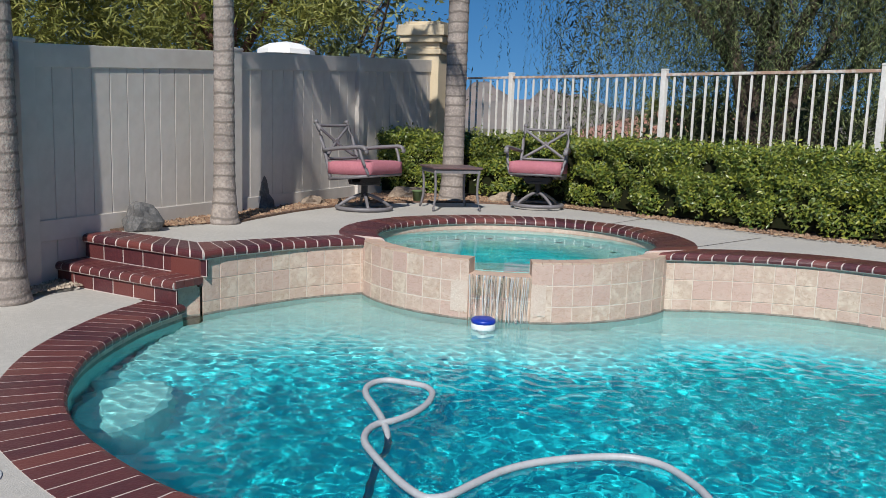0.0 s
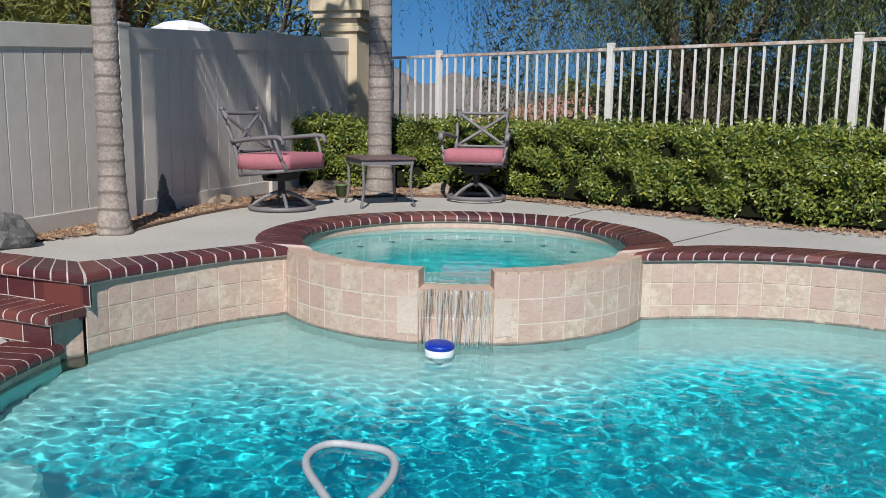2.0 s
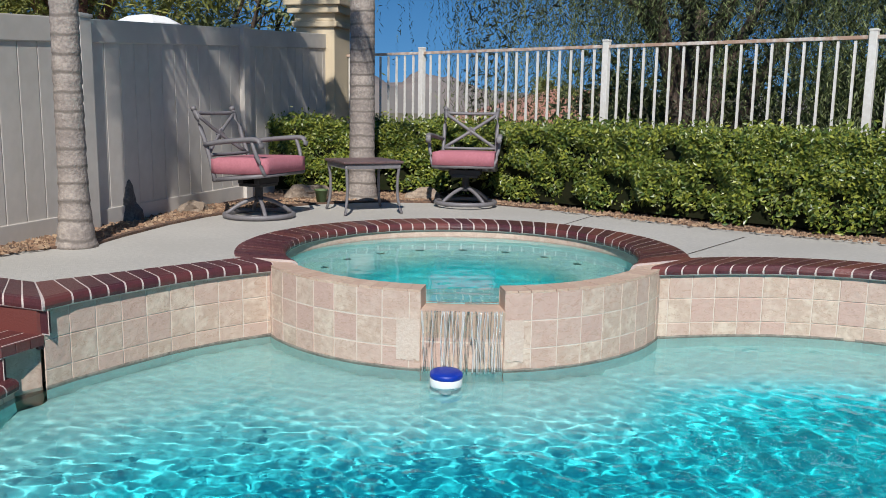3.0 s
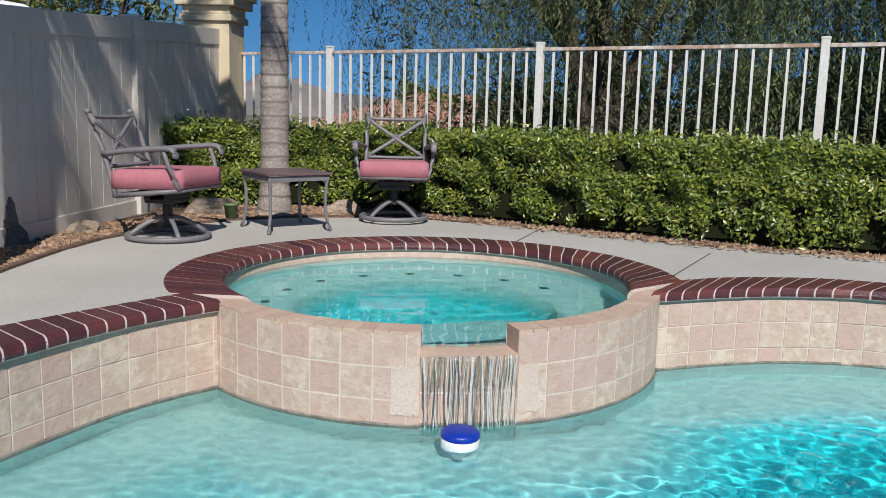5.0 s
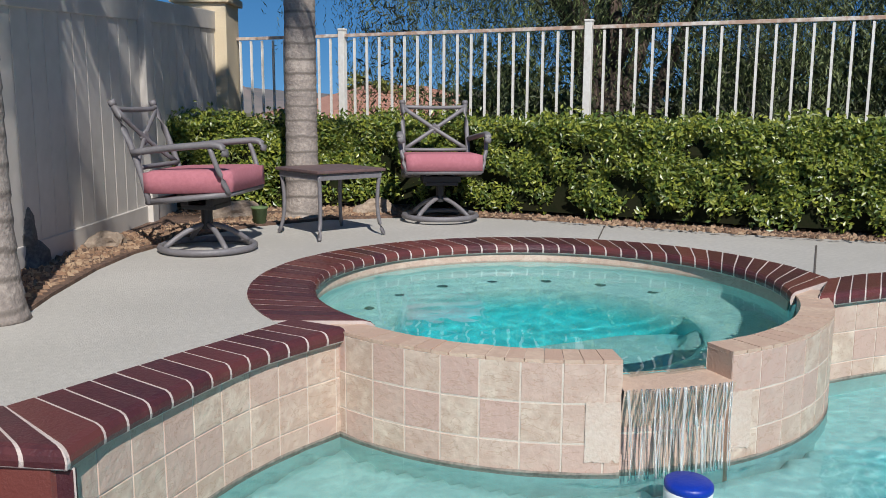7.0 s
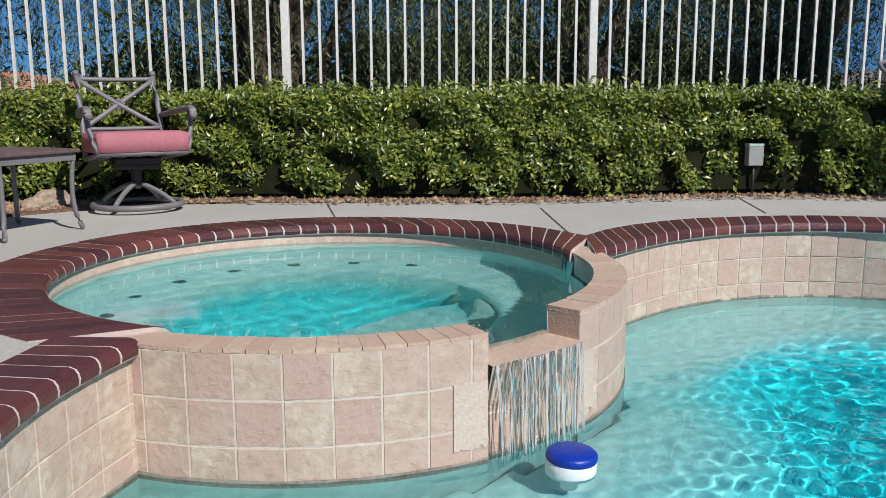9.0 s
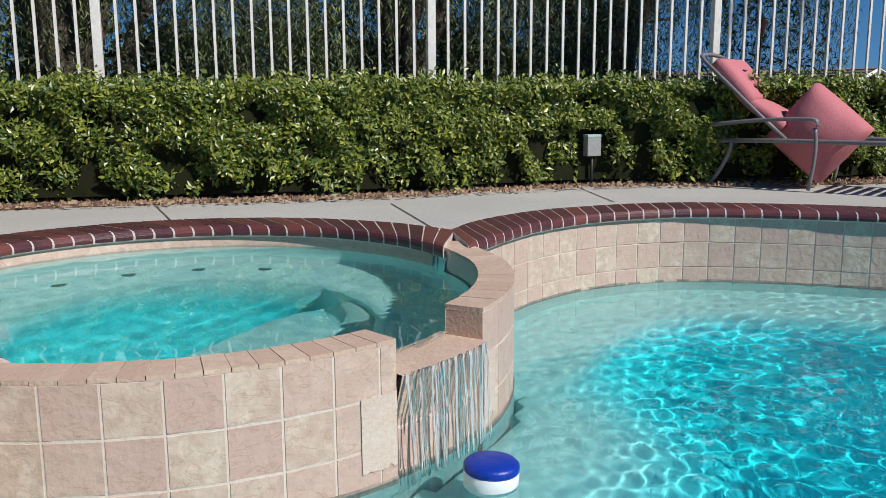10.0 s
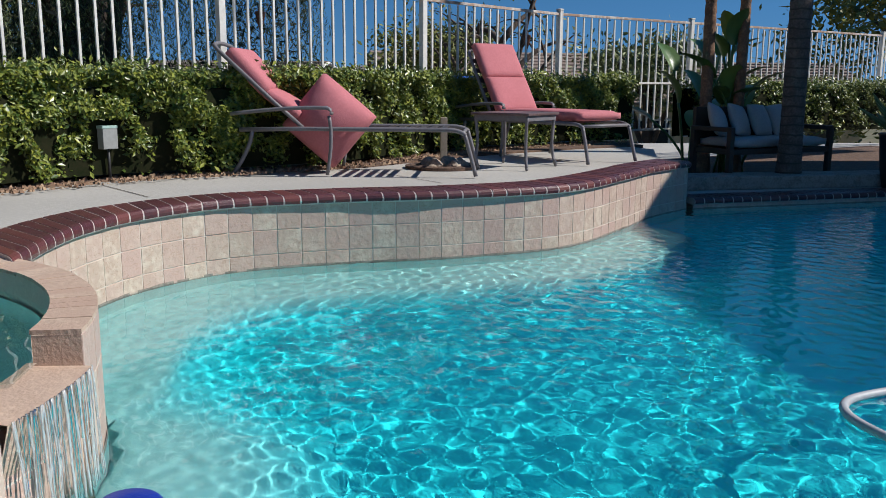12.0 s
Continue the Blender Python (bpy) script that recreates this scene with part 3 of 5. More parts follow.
def in_pool(px, py):
    P = np.stack([px, py], 1)
    ins = np.zeros(len(P), bool)
    dd = np.full(len(P), 1e9)
    for p, q in zip(loop, np.roll(loop, -1, 0)):
        if abs(q[1] - p[1]) > 1e-9:
            ins ^= ((p[1] > py) != (q[1] > py)) & (px < (q[0] - p[0]) * (py - p[1]) / (q[1] - p[1]) + p[0])
        d = q - p
        t = np.clip(((P - p) @ d) / max(d @ d, 1e-9), 0, 1)
        dd = np.minimum(dd, np.linalg.norm(P - (p + t[:, None] * d), axis=1))
    return ins | (dd < 0.10)


water = water_sheet("water_pool", -2.2, 6.7, -2.3, 7.3, 0.0145, in_pool, 0.0, WAVE_POOL, 4, M_WATER,
                    lambda x, y: 0.35 + 0.65 * smooth(6.3, 5.0, y))
tagged(water, "rippled turquoise swimming pool water", "water", kind="structure")
spa_water = water_sheet("water_spa", -0.7, 2.0, 6.2, 8.9, 0.03, lambda x, y: np.hypot(x - SPA.x, y - SPA.y) < R_IN + 0.03, Z_SPA, WAVE_SPA, 8, M_WATER_SPA)
tagged(spa_water, "gently rippled turquoise spa water", "water", kind="structure")
CAUSTICS = True
for w in (water, spa_water):
    w.visible_shadow = CAUSTICS
    w.cycles.is_caustics_caster = CAUSTICS
sun_data.cycles.is_caustics_light = CAUSTICS
for o in bpy.data.objects:
    if o.type == "MESH" and o.name.split(".")[0] not in ("water_pool", "water_spa", "deck_upper", "deck_lower", "brick"):
        o.cycles.is_caustics_receiver = CAUSTICS

# added rounded rise in the bend of the pool, standing for a sunlit patch underwater
v, f = [], []
PATCH_RISE = [(0.42, -1.0), (0.40, -0.30), (0.36, -0.265), (0.02, -0.26)]
for r_, z_ in PATCH_RISE:
    for k in range(32):
        a = k * math.tau / 32
        v.append(Vector((-1.66 + r_ * 0.55 * math.cos(a), 4.46 + r_ * 1.05 * math.sin(a), z_)))
for i in range(len(PATCH_RISE) - 1):
    for k in range(32):
        f.append((32 * i + k, 32 * i + (k + 1) % 32, 32 * (i + 1) + (k + 1) % 32, 32 * (i + 1) + k))
f.append(tuple(range(96, 128)))
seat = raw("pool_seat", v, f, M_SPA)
seat.cycles.is_caustics_receiver = CAUSTICS
tagged(seat, "pale rounded plaster rise added underwater as a bright patch", "pool seat", kind="structure")

# ground to the horizon
ground = sheet("ground", [[Vector((x, y, 0)) for x, y in ((-900, -900), (900, -900), (900, 900), (-900, 900))]], -2.6, M_GROUND)
tagged(ground, "dry brown ground beyond the garden", "ground", kind="structure")
bank = sheet("yard_bank", [[Vector(p + (0,)) for p in ((-9, -9), (14, -9), (14, 2.5), (9.6, 2.6), (7.8, 5.2), (3.2, 10.6), (0.4, 13.6), (-1.4, 13.2), (-9, 13))], LEFT_WALL + rev(ring(-34, 201, R_IN + 0.1, 50)) + RIGHT_WALL + FAR_EDGE], -0.05, M_GROUND, 2.6)
tagged(bank, "earth bank under the garden", "ground", kind="structure")


# ---- fence, walls and hedge ----
F0, FD = Vector((0.84, 11.90, 0)), Vector((0.6615, -0.7500, 0))
FENCE_TOP = 2.03


def iron_fence(name, start, d, count, bay=2.42, first=0, label="white-painted wrought iron fence with rusty top rail"):
    f = empty(name)
    tagged(f, label, "fence", kind="structure")
    d = d.normalized()
    ang = math.atan2(d.y, d.x)
    zb = Z_UP
    post_bm = bmesh.new()
    box(post_bm, (0.062, 0.062, FENCE_TOP - zb + 0.03), pose(0, 0, zb + (FENCE_TOP - zb + 0.03) / 2, 0, 0, math.degrees(ang)), 0.004)
    box(post_bm, (0.07, 0.07, 0.02), pose(0, 0, FENCE_TOP + 0.04, 0, 0, math.degrees(ang)), 0.006)
    post_me = mesh_from(post_bm, "post")
    post_me.materials.append(M_WHITE)
    pk = bmesh.new()
    box(pk, (0.019, 0.019, FENCE_TOP - zb - 0.15), pose(0, 0, zb + 0.11 + (FENCE_TOP - zb - 0.15) / 2, 0, 0, math.degrees(ang)))
    pk_me = mesh_from(pk, "picket")
    pk_me.materials.append(M_WHITE)
    for i in range(first, count + 1):
        o = new("post", post_me)
        o.location, o.parent = start + d * bay * i, f
    for i in range(first, count):
        p = start + d * bay * (i + 0.5)
        for z, h in ((FENCE_TOP - 0.015, 0.03), (zb + 0.74, 0.026), (zb + 0.12, 0.026)):
            bm = bmesh.new()
            box(bm, (bay - 0.066, 0.028, h), pose(p.x, p.y, z, 0, 0, math.degrees(ang)), 0.003)
            part("rail", bm, M_RUST if z > 1.9 else M_WHITE, f)
        n = 18
        for k in range(1, n):
            o = new("picket", pk_me)
            o.location, o.parent = start + d * (bay * i + bay * k / n), f
    return f


iron_fence("fence_iron", F0 - FD * 2.42, FD, 6)
iron_fence("fence_iron_far", F0 + FD * 2.42 * 5, Vector((0.472, -0.881, 0)), 4, label="white-painted wrought iron fence behind the seating")

WA, WB = Vector((-4.01, 4.14, 0)), Vector((-0.13, 12.85, 0))
wd = (WB - WA).normalized()
wn_ = Vector((wd.y, -wd.x, 0))
WALL_TOP = 1.92


def vinyl_fence(a, b):
    f = empty("wall_vinyl")
    tagged(f, "grey-beige vinyl privacy fence with tongue and groove boards", "wall", kind="structure")
    L = (b - a).length
    ang = math.degrees(math.atan2(wd.y, wd.x))
    bays = 4
    slope = 0.055
    tilt = -math.degrees(math.atan(slope))

    def rise(s):
        return slope * (s - 3.3)
    for i in range(bays + 1):
        p = a + wd * L * i / bays
        up = rise(L * i / bays)
        bm = bmesh.new()
        box(bm, (0.13, 0.13, WALL_TOP + up + 0.02), pose(p.x, p.y, (WALL_TOP + up + 0.02) / 2, 0, 0, ang), 0.006)
        box(bm, (0.15, 0.15, 0.03), pose(p.x, p.y, WALL_TOP + up + 0.025, 0, 0, ang), 0.01)
        part("post", bm, M_VINYL, f)
    bl = L / bays
    for i in range(bays):
        p = a + wd * (L * (i + 0.5) / bays)
        for z, h, t in ((WALL_TOP - 0.08, 0.17, 0.055), (0.52, 0.16, 0.055)):
            bm = bmesh.new()
            box(bm, (bl - 0.14, t, h), pose(p.x, p.y, z + (rise(L * (i + 0.5) / bays) if z > 1 else 0), 0, tilt if z > 1 else 0, ang), 0.006)
            part("rail", bm, M_VINYL, f)
        n = 12
        w = (bl - 0.14) / n
        bm = bmesh.new()
        box(bm, (w - 0.004, 0.03, WALL_TOP - 0.1), pose(0, 0, (WALL_TOP - 0.1) / 2, 0, 0, ang), 0.006)
        me = mesh_from(bm, "board")
        me.materials.append(M_VINYL)
        for k in range(n):
            o = new("board", me)
            o.location, o.parent = a + wd * (bl * i + 0.07 + w * (k + 0.5)) + Vector((0, 0, rise(bl * i + w * k))), f
    return f


vinyl_fence(WA, WB)

HEDGE = curve([(-1.05, 11.15), (-0.2, 11.2), (0.7, 10.95), (1.5, 10.3), (2.15, 9.5), (2.75, 8.75), (3.55, 7.95), (4.5, 7.15), (5.0, 6.3), (5.6, 5.45), (6.62, 4.70), (7.5, 3.85), (8.2, 2.75), (8.6, 1.9)], 0.1)


def hedge(HEDGE, n, seed, label):
    h = empty("hedge")
    tagged(h, label, "hedge", kind="stuff")
    back = offset(HEDGE, 0.55)
    v, f = [], []
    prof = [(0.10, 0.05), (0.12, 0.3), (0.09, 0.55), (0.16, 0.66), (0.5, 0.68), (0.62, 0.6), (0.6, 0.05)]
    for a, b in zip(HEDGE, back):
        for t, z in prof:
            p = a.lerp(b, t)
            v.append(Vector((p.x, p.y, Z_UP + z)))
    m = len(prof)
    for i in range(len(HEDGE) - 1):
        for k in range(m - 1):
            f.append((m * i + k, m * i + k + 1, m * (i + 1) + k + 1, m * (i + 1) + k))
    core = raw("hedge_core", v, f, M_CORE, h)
    rnd = np.random.RandomState(seed)
    L = len(HEDGE) - 1
    s = rnd.rand(n) * L
    i = s.astype(int)
    H = np.array([(p.x, p.y) for p in HEDGE])
    B = np.array([(p.x, p.y) for p in back])
    fr = (s - i)[:, None]
    a = H[i] * (1 - fr) + H[i + 1] * fr
    b = B[i] * (1 - fr) + B[i + 1] * fr
    top = rnd.rand(n) < 0.33
    w1, w2 = rnd.rand(2) * 6
    zz = rnd.rand(n)
    bumpy = 0.035 * np.sin(s * 0.9 + 4 * zz + w1) + 0.03 * np.sin(s * 0.37 - 3 * zz + w2) + 0.025 * np.sin(s * 2.3 + 9 * zz)
    u = np.where(top, rnd.rand(n) * 0.75, bumpy + 0.10 * rnd.rand(n) - 0.03)
    u = u + np.where(top, 0, 0.10 * (rnd.rand(n) < 0.25))
    z = np.where(top, 0.73 + 0.045 * rnd.randn(n) + bumpy * 0.8, 0.03 + 0.74 * zz ** 0.85)
    gap = (np.sin(s * 1.7) + np.sin(s * 0.61 + 2) + 3 * z / 0.8 < -0.9 + rnd.rand(n)) & ~top
    c = np.concatenate([a * (1 - u[:, None]) + b * u[:, None], (Z_UP + z)[:, None]], 1)[~gap]
    clump = np.zeros(len(c))
    for k in range(9):
        q = rnd.randn(3)
        clump += np.sin(c @ (q / np.linalg.norm(q)) * math.tau / (0.12 + 0.35 * rnd.rand()) + rnd.rand() * math.tau)
    dense = clump > -1.7 + 1.0 * rnd.randn(len(c))
    face = (a - b)[~gap]
    face = face / np.linalg.norm(face, axis=1)[:, None]
    c[:, :2] += face * (0.013 * np.clip(clump, -3.5, 3.0))[:, None]
    dense &= (c[:, 2] > Z_UP + 0.06 + 0.28 * rnd.rand(len(c)) ** 1.6) | (rnd.rand(len(c)) < 0.25)
    dense &= (np.hypot(c[:, 0] - 4.46, c[:, 1] - 7.06) > 0.17) | (c[:, 2] > Z_UP + 0.45)
    c = c[dense]
    n = len(c)
    out = (a - b)[~gap][dense]
    out /= np.linalg.norm(out, axis=1)[:, None]
    nrm = np.concatenate([out, np.full((n, 1), 0.7)], 1) + rnd.randn(n, 3) * 0.8
    nrm /= np.linalg.norm(nrm, axis=1)[:, None]
    d = np.cross(nrm, rnd.randn(n, 3))
    d /= np.linalg.norm(d, axis=1)[:, None]
    w = np.cross(nrm, d)
    ln = (0.013 + 0.019 * rnd.rand(n))[:, None]
    wd_ = ln * 0.48
    V = np.stack([c - d * ln, c + w * wd_ + nrm * 0.004, c + d * ln, c - w * wd_ + nrm * 0.004], 1).reshape(-1, 3)
    me = bpy.data.meshes.new("hedge_leaves")
    F = np.arange(n * 4).reshape(-1, 4)
    me.from_pydata(V.tolist(), [], F.tolist())
    me.materials.append(M_LEAF)
    o = new("hedge_leaves", me)
    o.parent = h
    tagged(o, "small glossy green hedge leaves", kind="stuff")


hedge(HEDGE, 185000, 3, "clipped green privet hedge in front of the fence")
hedge(curve([(9.0, 1.0), (10.2, -1.2), (11.6, -3.8)], 0.1), 20000, 4, "low green hedge along the far iron fence")

# gate pillar beyond the corner
pillar = empty("gate_pillar", pose(-0.28, 12.80, 0, 0, 0, -24))
tagged(pillar, "beige stucco pillar with a stepped stone cap", "pillar")
for nm, size, z in (("shaft", (0.50, 0.50, 4.46), 0.10), ("necking", (0.58, 0.58, 0.07), 2.365), ("frieze", (0.53, 0.53, 0.09), 2.445), ("cornice", (0.66, 0.66, 0.09), 2.535), ("cap", (0.74, 0.74, 0.15), 2.655), ("cap_crown", (0.56, 0.56, 0.05), 2.755)):
    bm = bmesh.new()
    box(bm, size, pose(0, 0, z), 0.012)
    part(nm, bm, M_STUCCO, pillar)
# block proud of the shaft, its dark colour painting the shade of a recess
bm = bmesh.new()
box(bm, (0.16, 0.03, 0.20), pose(0.0, -0.245, 2.12), 0.006)
part("niche", bm, M_STAIN_SHADE, pillar, "dark block with the shade of a niche as its colour")


# ---- palms ----
def palm(name, x, y, z0, r, height, lean=(0.0, 0.0), label="", crown=True, bark=None):
    p = empty(name, pose(x, y, z0))
    tagged(p, label, "palm tree")
    rnd = random.Random(name + str(x))
    pts, rad = [], []
    n = int(height / 0.022)
    for k in range(n + 1):
        h = height * k / n
        pts.append(Vector((lean[0] * h, lean[1] * h, h)))
        saw = ((h + 0.02 * math.sin(h * 5)) % 0.105) / 0.105
        flare = 0.045 * math.exp(-h / 0.18)
        rad.append(r * (1 - 0.06 * h / 2) + flare + 0.006 * (0.5 - saw) + rnd.uniform(-0.001, 0.001))
    bm = bmesh.new()
    tube(bm, pts, r, 18, radii=rad)
    part("trunk", bm, bark or M_BARK, p, smooth=True)
    if not crown:
        return p
    bm = bmesh.new()
    top = pts[-1]
    for k in range(18):
        az = k * 2.399
        el = 0.9 - 0.06 * k
        L = 2.1
        stem = []
        for j in range(10):
            t = j / 9
            rr = L * t
            stem.append(top + Vector((math.cos(az) * rr * math.cos(el), math.sin(az) * rr * math.cos(el), rr * math.sin(el) - 0.7 * t * t)))
        side = Vector((-math.sin(az), math.cos(az), 0))
        for j in range(1, 9):
            for q in range(6):
                t = (q + rnd.random()) / 6
                base = stem[j].lerp(stem[j + 1], t)
                dr = (stem[j + 1] - stem[j]).normalized()
                for sg in (-1, 1):
                    tip = base + side * sg * 0.42 * (1.1 - j / 12) + dr * 0.25 - Vector((0, 0, 0.22))
                    bm.faces.new([bm.verts.new(c) for c in (base - dr * 0.02, base + dr * 0.03, tip)])
    part("crown", bm, M_FROND, p)
    return p


M_FROND = mat("palm_frond", (0.07, 0.12, 0.03), 0.5, var=(0.10, 0.13, 0.04), scale=3, fine=20)
palm("palm_tree", -1.96, 7.74, Z_UP, 0.092, 4.7, (0.0, 0.0), "slender palm with a pale ringed trunk by the fence")
palm("palm_tree", 0.08, 10.55, Z_UP, 0.128, 5.2, (0.004, 0.0), "slender palm with a grey ringed trunk behind the table")
palm("palm_tree", -3.0, 5.9, Z_LOW, 0.13, 5.7, (-0.01, 0.0), "slender palm in the gravel by the steps")


# ---- planting beds and deck joints ----
def slab(name, pts, z, h, material, label, category):
    """A low mound of loose material with an uneven top."""
    o = sheet(name, [[Vector((x, y, 0)) for x, y in pts]], z + h, material, h + 0.02)
    return tagged(o, label, category, kind="structure")


slab("mulch_bed_west", [(-2.7, 7.0), (-2.56, 7.07), (-2.24, 7.56), (-2.04, 7.66), (-1.86, 7.75), (-1.75, 8.14), (-1.53, 8.77), (-1.30, 9.25), (-0.85, 9.85), (-0.35, 10.2), (0.24, 10.36), (0.8, 10.30), (1.4, 10.1), (1.9, 9.62), (2.4, 9.05), (3.0, 8.3), (3.5, 7.93), (3.96, 7.65), (4.5, 7.2), (4.75, 6.75), (5.1, 6.1), (5.5, 5.3), (6.3, 4.55), (6.9, 3.9), (7.6, 2.9), (8.1, 1.95), (8.9, 2.3), (7.4, 5.0), (3.1, 10.3), (0.3, 13.4), (-0.4, 12.4)], Z_UP, 0.018, M_MULCH, "brown bark mulch bed under the hedge and palms", "mulch")
slab("mulch_bed_far", [(7.9, 1.75), (9.4, 2.4), (13.0, -4.0), (10.6, -5.0), (8.45, -1.2), (8.0, 0.2)], Z_LOW, 0.02, M_MULCH, "dark mulch bed behind the bench", "mulch")
slab("gravel_bed", [(-3.0, 6.62), (-2.75, 6.75), (-2.9, 7.1), (-3.25, 6.3), (-3.5, 5.3), (-3.15, 5.6)], Z_LOW, 0.03, M_MULCH, "brown pebble bed between step and fence", "gravel")
rnd = np.random.RandomState(11)


def chips(name, line, width, count, size, z, material, label):
    """Scattered bark chips and pebbles along a line."""
    P = np.array([(p.x, p.y) for p in line])
    s = rnd.rand(count) * (len(P) - 1)
    i = s.astype(int)
    fr = (s - i)[:, None]
    c = P[i] * (1 - fr) + P[i + 1] * fr
    t = P[i + 1] - P[i]
    t /= np.linalg.norm(t, axis=1)[:, None]
    c = c + np.stack([-t[:, 1], t[:, 0]], 1) * (rnd.rand(count) * width)[:, None]
    V, F = [], []
    for k in range(count):
        a, L = rnd.rand() * math.tau, size * (0.5 + rnd.rand())
        w, h = L * (0.25 + 0.3 * rnd.rand()), 0.006 + 0.012 * rnd.rand()
        ca, sa = math.cos(a), math.sin(a)
        b = len(V)
        tz = rnd.uniform(-0.01, 0.012)
        for u, v_, hh in ((-L, -w, 0), (L, -w, 0), (L, w, 0), (-L, w, 0), (-L * .7, 0, h), (L * .7, 0, h + tz)):
            V.append((c[k, 0] + u * ca - v_ * sa, c[k, 1] + u * sa + v_ * ca, z + hh))
        F += [(b, b + 1, b + 5, b + 4), (b + 2, b + 3, b + 4, b + 5), (b + 1, b + 2, b + 5), (b + 3, b, b + 4)]
    o = raw(name, V, F, material)
    return tagged(o, label, "mulch", kind="stuff")


M_CHIP = mat("bark_chip", (0.26, 0.15, 0.09), 0.95, var=(0.13, 0.08, 0.055), scale=9, fine=60, random_mix=(0.40, 0.28, 0.18), island=True)
chips("bark_chips", offset(HEDGE, -0.24), 0.40, 3600, 0.016, Z_UP + 0.016, M_CHIP, "brown bark chips and dry leaves under the hedge")
chips("bark_chips", curve([(-2.5, 7.15), (-1.95, 7.8), (-1.6, 8.7), (-1.3, 9.3), (-0.8, 9.95), (0.1, 10.4), (1.1, 10.3)], 0.1), 0.42, 2200, 0.018, Z_UP + 0.016, M_CHIP, "dry palm litter and bark by the vinyl fence")
M_PEBBLE = mat("pebble", (0.30, 0.24, 0.18), 0.8, var=(0.18, 0.15, 0.12), scale=9, fine=60, random_mix=(0.5, 0.42, 0.32), island=True)
chips("pebbles", curve([(-2.88, 6.72), (-3.2, 6.2), (-3.4, 5.6)], 0.1), 0.35, 900, 0.018, Z_LOW + 0.03, M_PEBBLE, "brown pebbles beside the steps")
M_JOINT = mat("deck_joint", (0.12, 0.10, 0.085), 0.95, scale=9, fine=50)
for pa, pb in (((1.98, 7.09), (2.9, 7.95)), ((3.62, 6.66), (4.5, 7.25)), ((1.68, 8.70), (2.1, 9.25)), ((4.30, 4.75), (5.4, 5.35))):
    a_, b_ = Vector((*pa, 0)), Vector((*pb, 0))
    s_ = (b_ - a_).cross(Vector((0, 0, 1))).normalized() * 0.005
    j = raw("deck_joint", [p + Vector((0, 0, Z_UP + 0.0035)) for p in (a_ - s_, b_ - s_, b_ + s_, a_ + s_)], [(0, 1, 2, 3)], M_JOINT)
    tagged(j, "dark expansion joint in the concrete deck", "joint", kind="structure")


# ---- furniture ----
def bent(a, b, c, n=8):
    """A quadratic bend from a to c by b."""
    a, b, c = Vector(a), Vector(b), Vector(c)
    return [a.lerp(b, k / n).lerp(b.lerp(c, k / n), k / n) for k in range(n + 1)]


def pillow(bm, size, m, puff=0.25, seg=10, rim=0.62):
    """A stuffed box cushion with rounded rims."""
    lx, ly, lz = (s / 2 for s in size)
    grid = {}
    for side in (1, -1):
        for i in range(seg + 1):
            for j in range(seg + 1):
                u, v_ = 2 * i / seg - 1, 2 * j / seg - 1
                edge = max(abs(u), abs(v_)) >= 0.999
                pu = (1 - u ** 6) * (1 - v_ ** 6)
                h = lz * ((1 - puff) * (rim + (1 - rim) * min(1, pu * 3)) + puff * (1 - u * u * 0.8) * (1 - v_ * v_ * 0.8))
                k = 0.97 if edge else 1.0
                grid[(side, i, j)] = bm.verts.new(m @ Vector((lx * u * k, ly * v_ * k, side * h)))
    for side in (1, -1):
        for i in range(seg):
            for j in range(seg):
                q = [grid[(side, i, j)], grid[(side, i + 1, j)], grid[(side, i + 1, j + 1)], grid[(side, i, j + 1)]]
                bm.faces.new(q if side > 0 else q[::-1])
    rim = [(i, 0) for i in range(seg)] + [(seg, j) for j in range(seg)] + [(i, seg) for i in range(seg, 0, -1)] + [(0, j) for j in range(seg, 0, -1)]
    for k in range(len(rim)):
        a, b = rim[k], rim[(k + 1) % len(rim)]
        bm.faces.new((grid[(-1, *a)], grid[(-1, *b)], grid[(1, *b)], grid[(1, *a)]))


def bar(name, pts, r, parent, material=None, flat=1.0, label="", sides=8):
    bm = bmesh.new()
    tube(bm, pts, r, sides, flat=flat)
    return part(name, bm, material or M_METAL, parent, label, smooth=True)


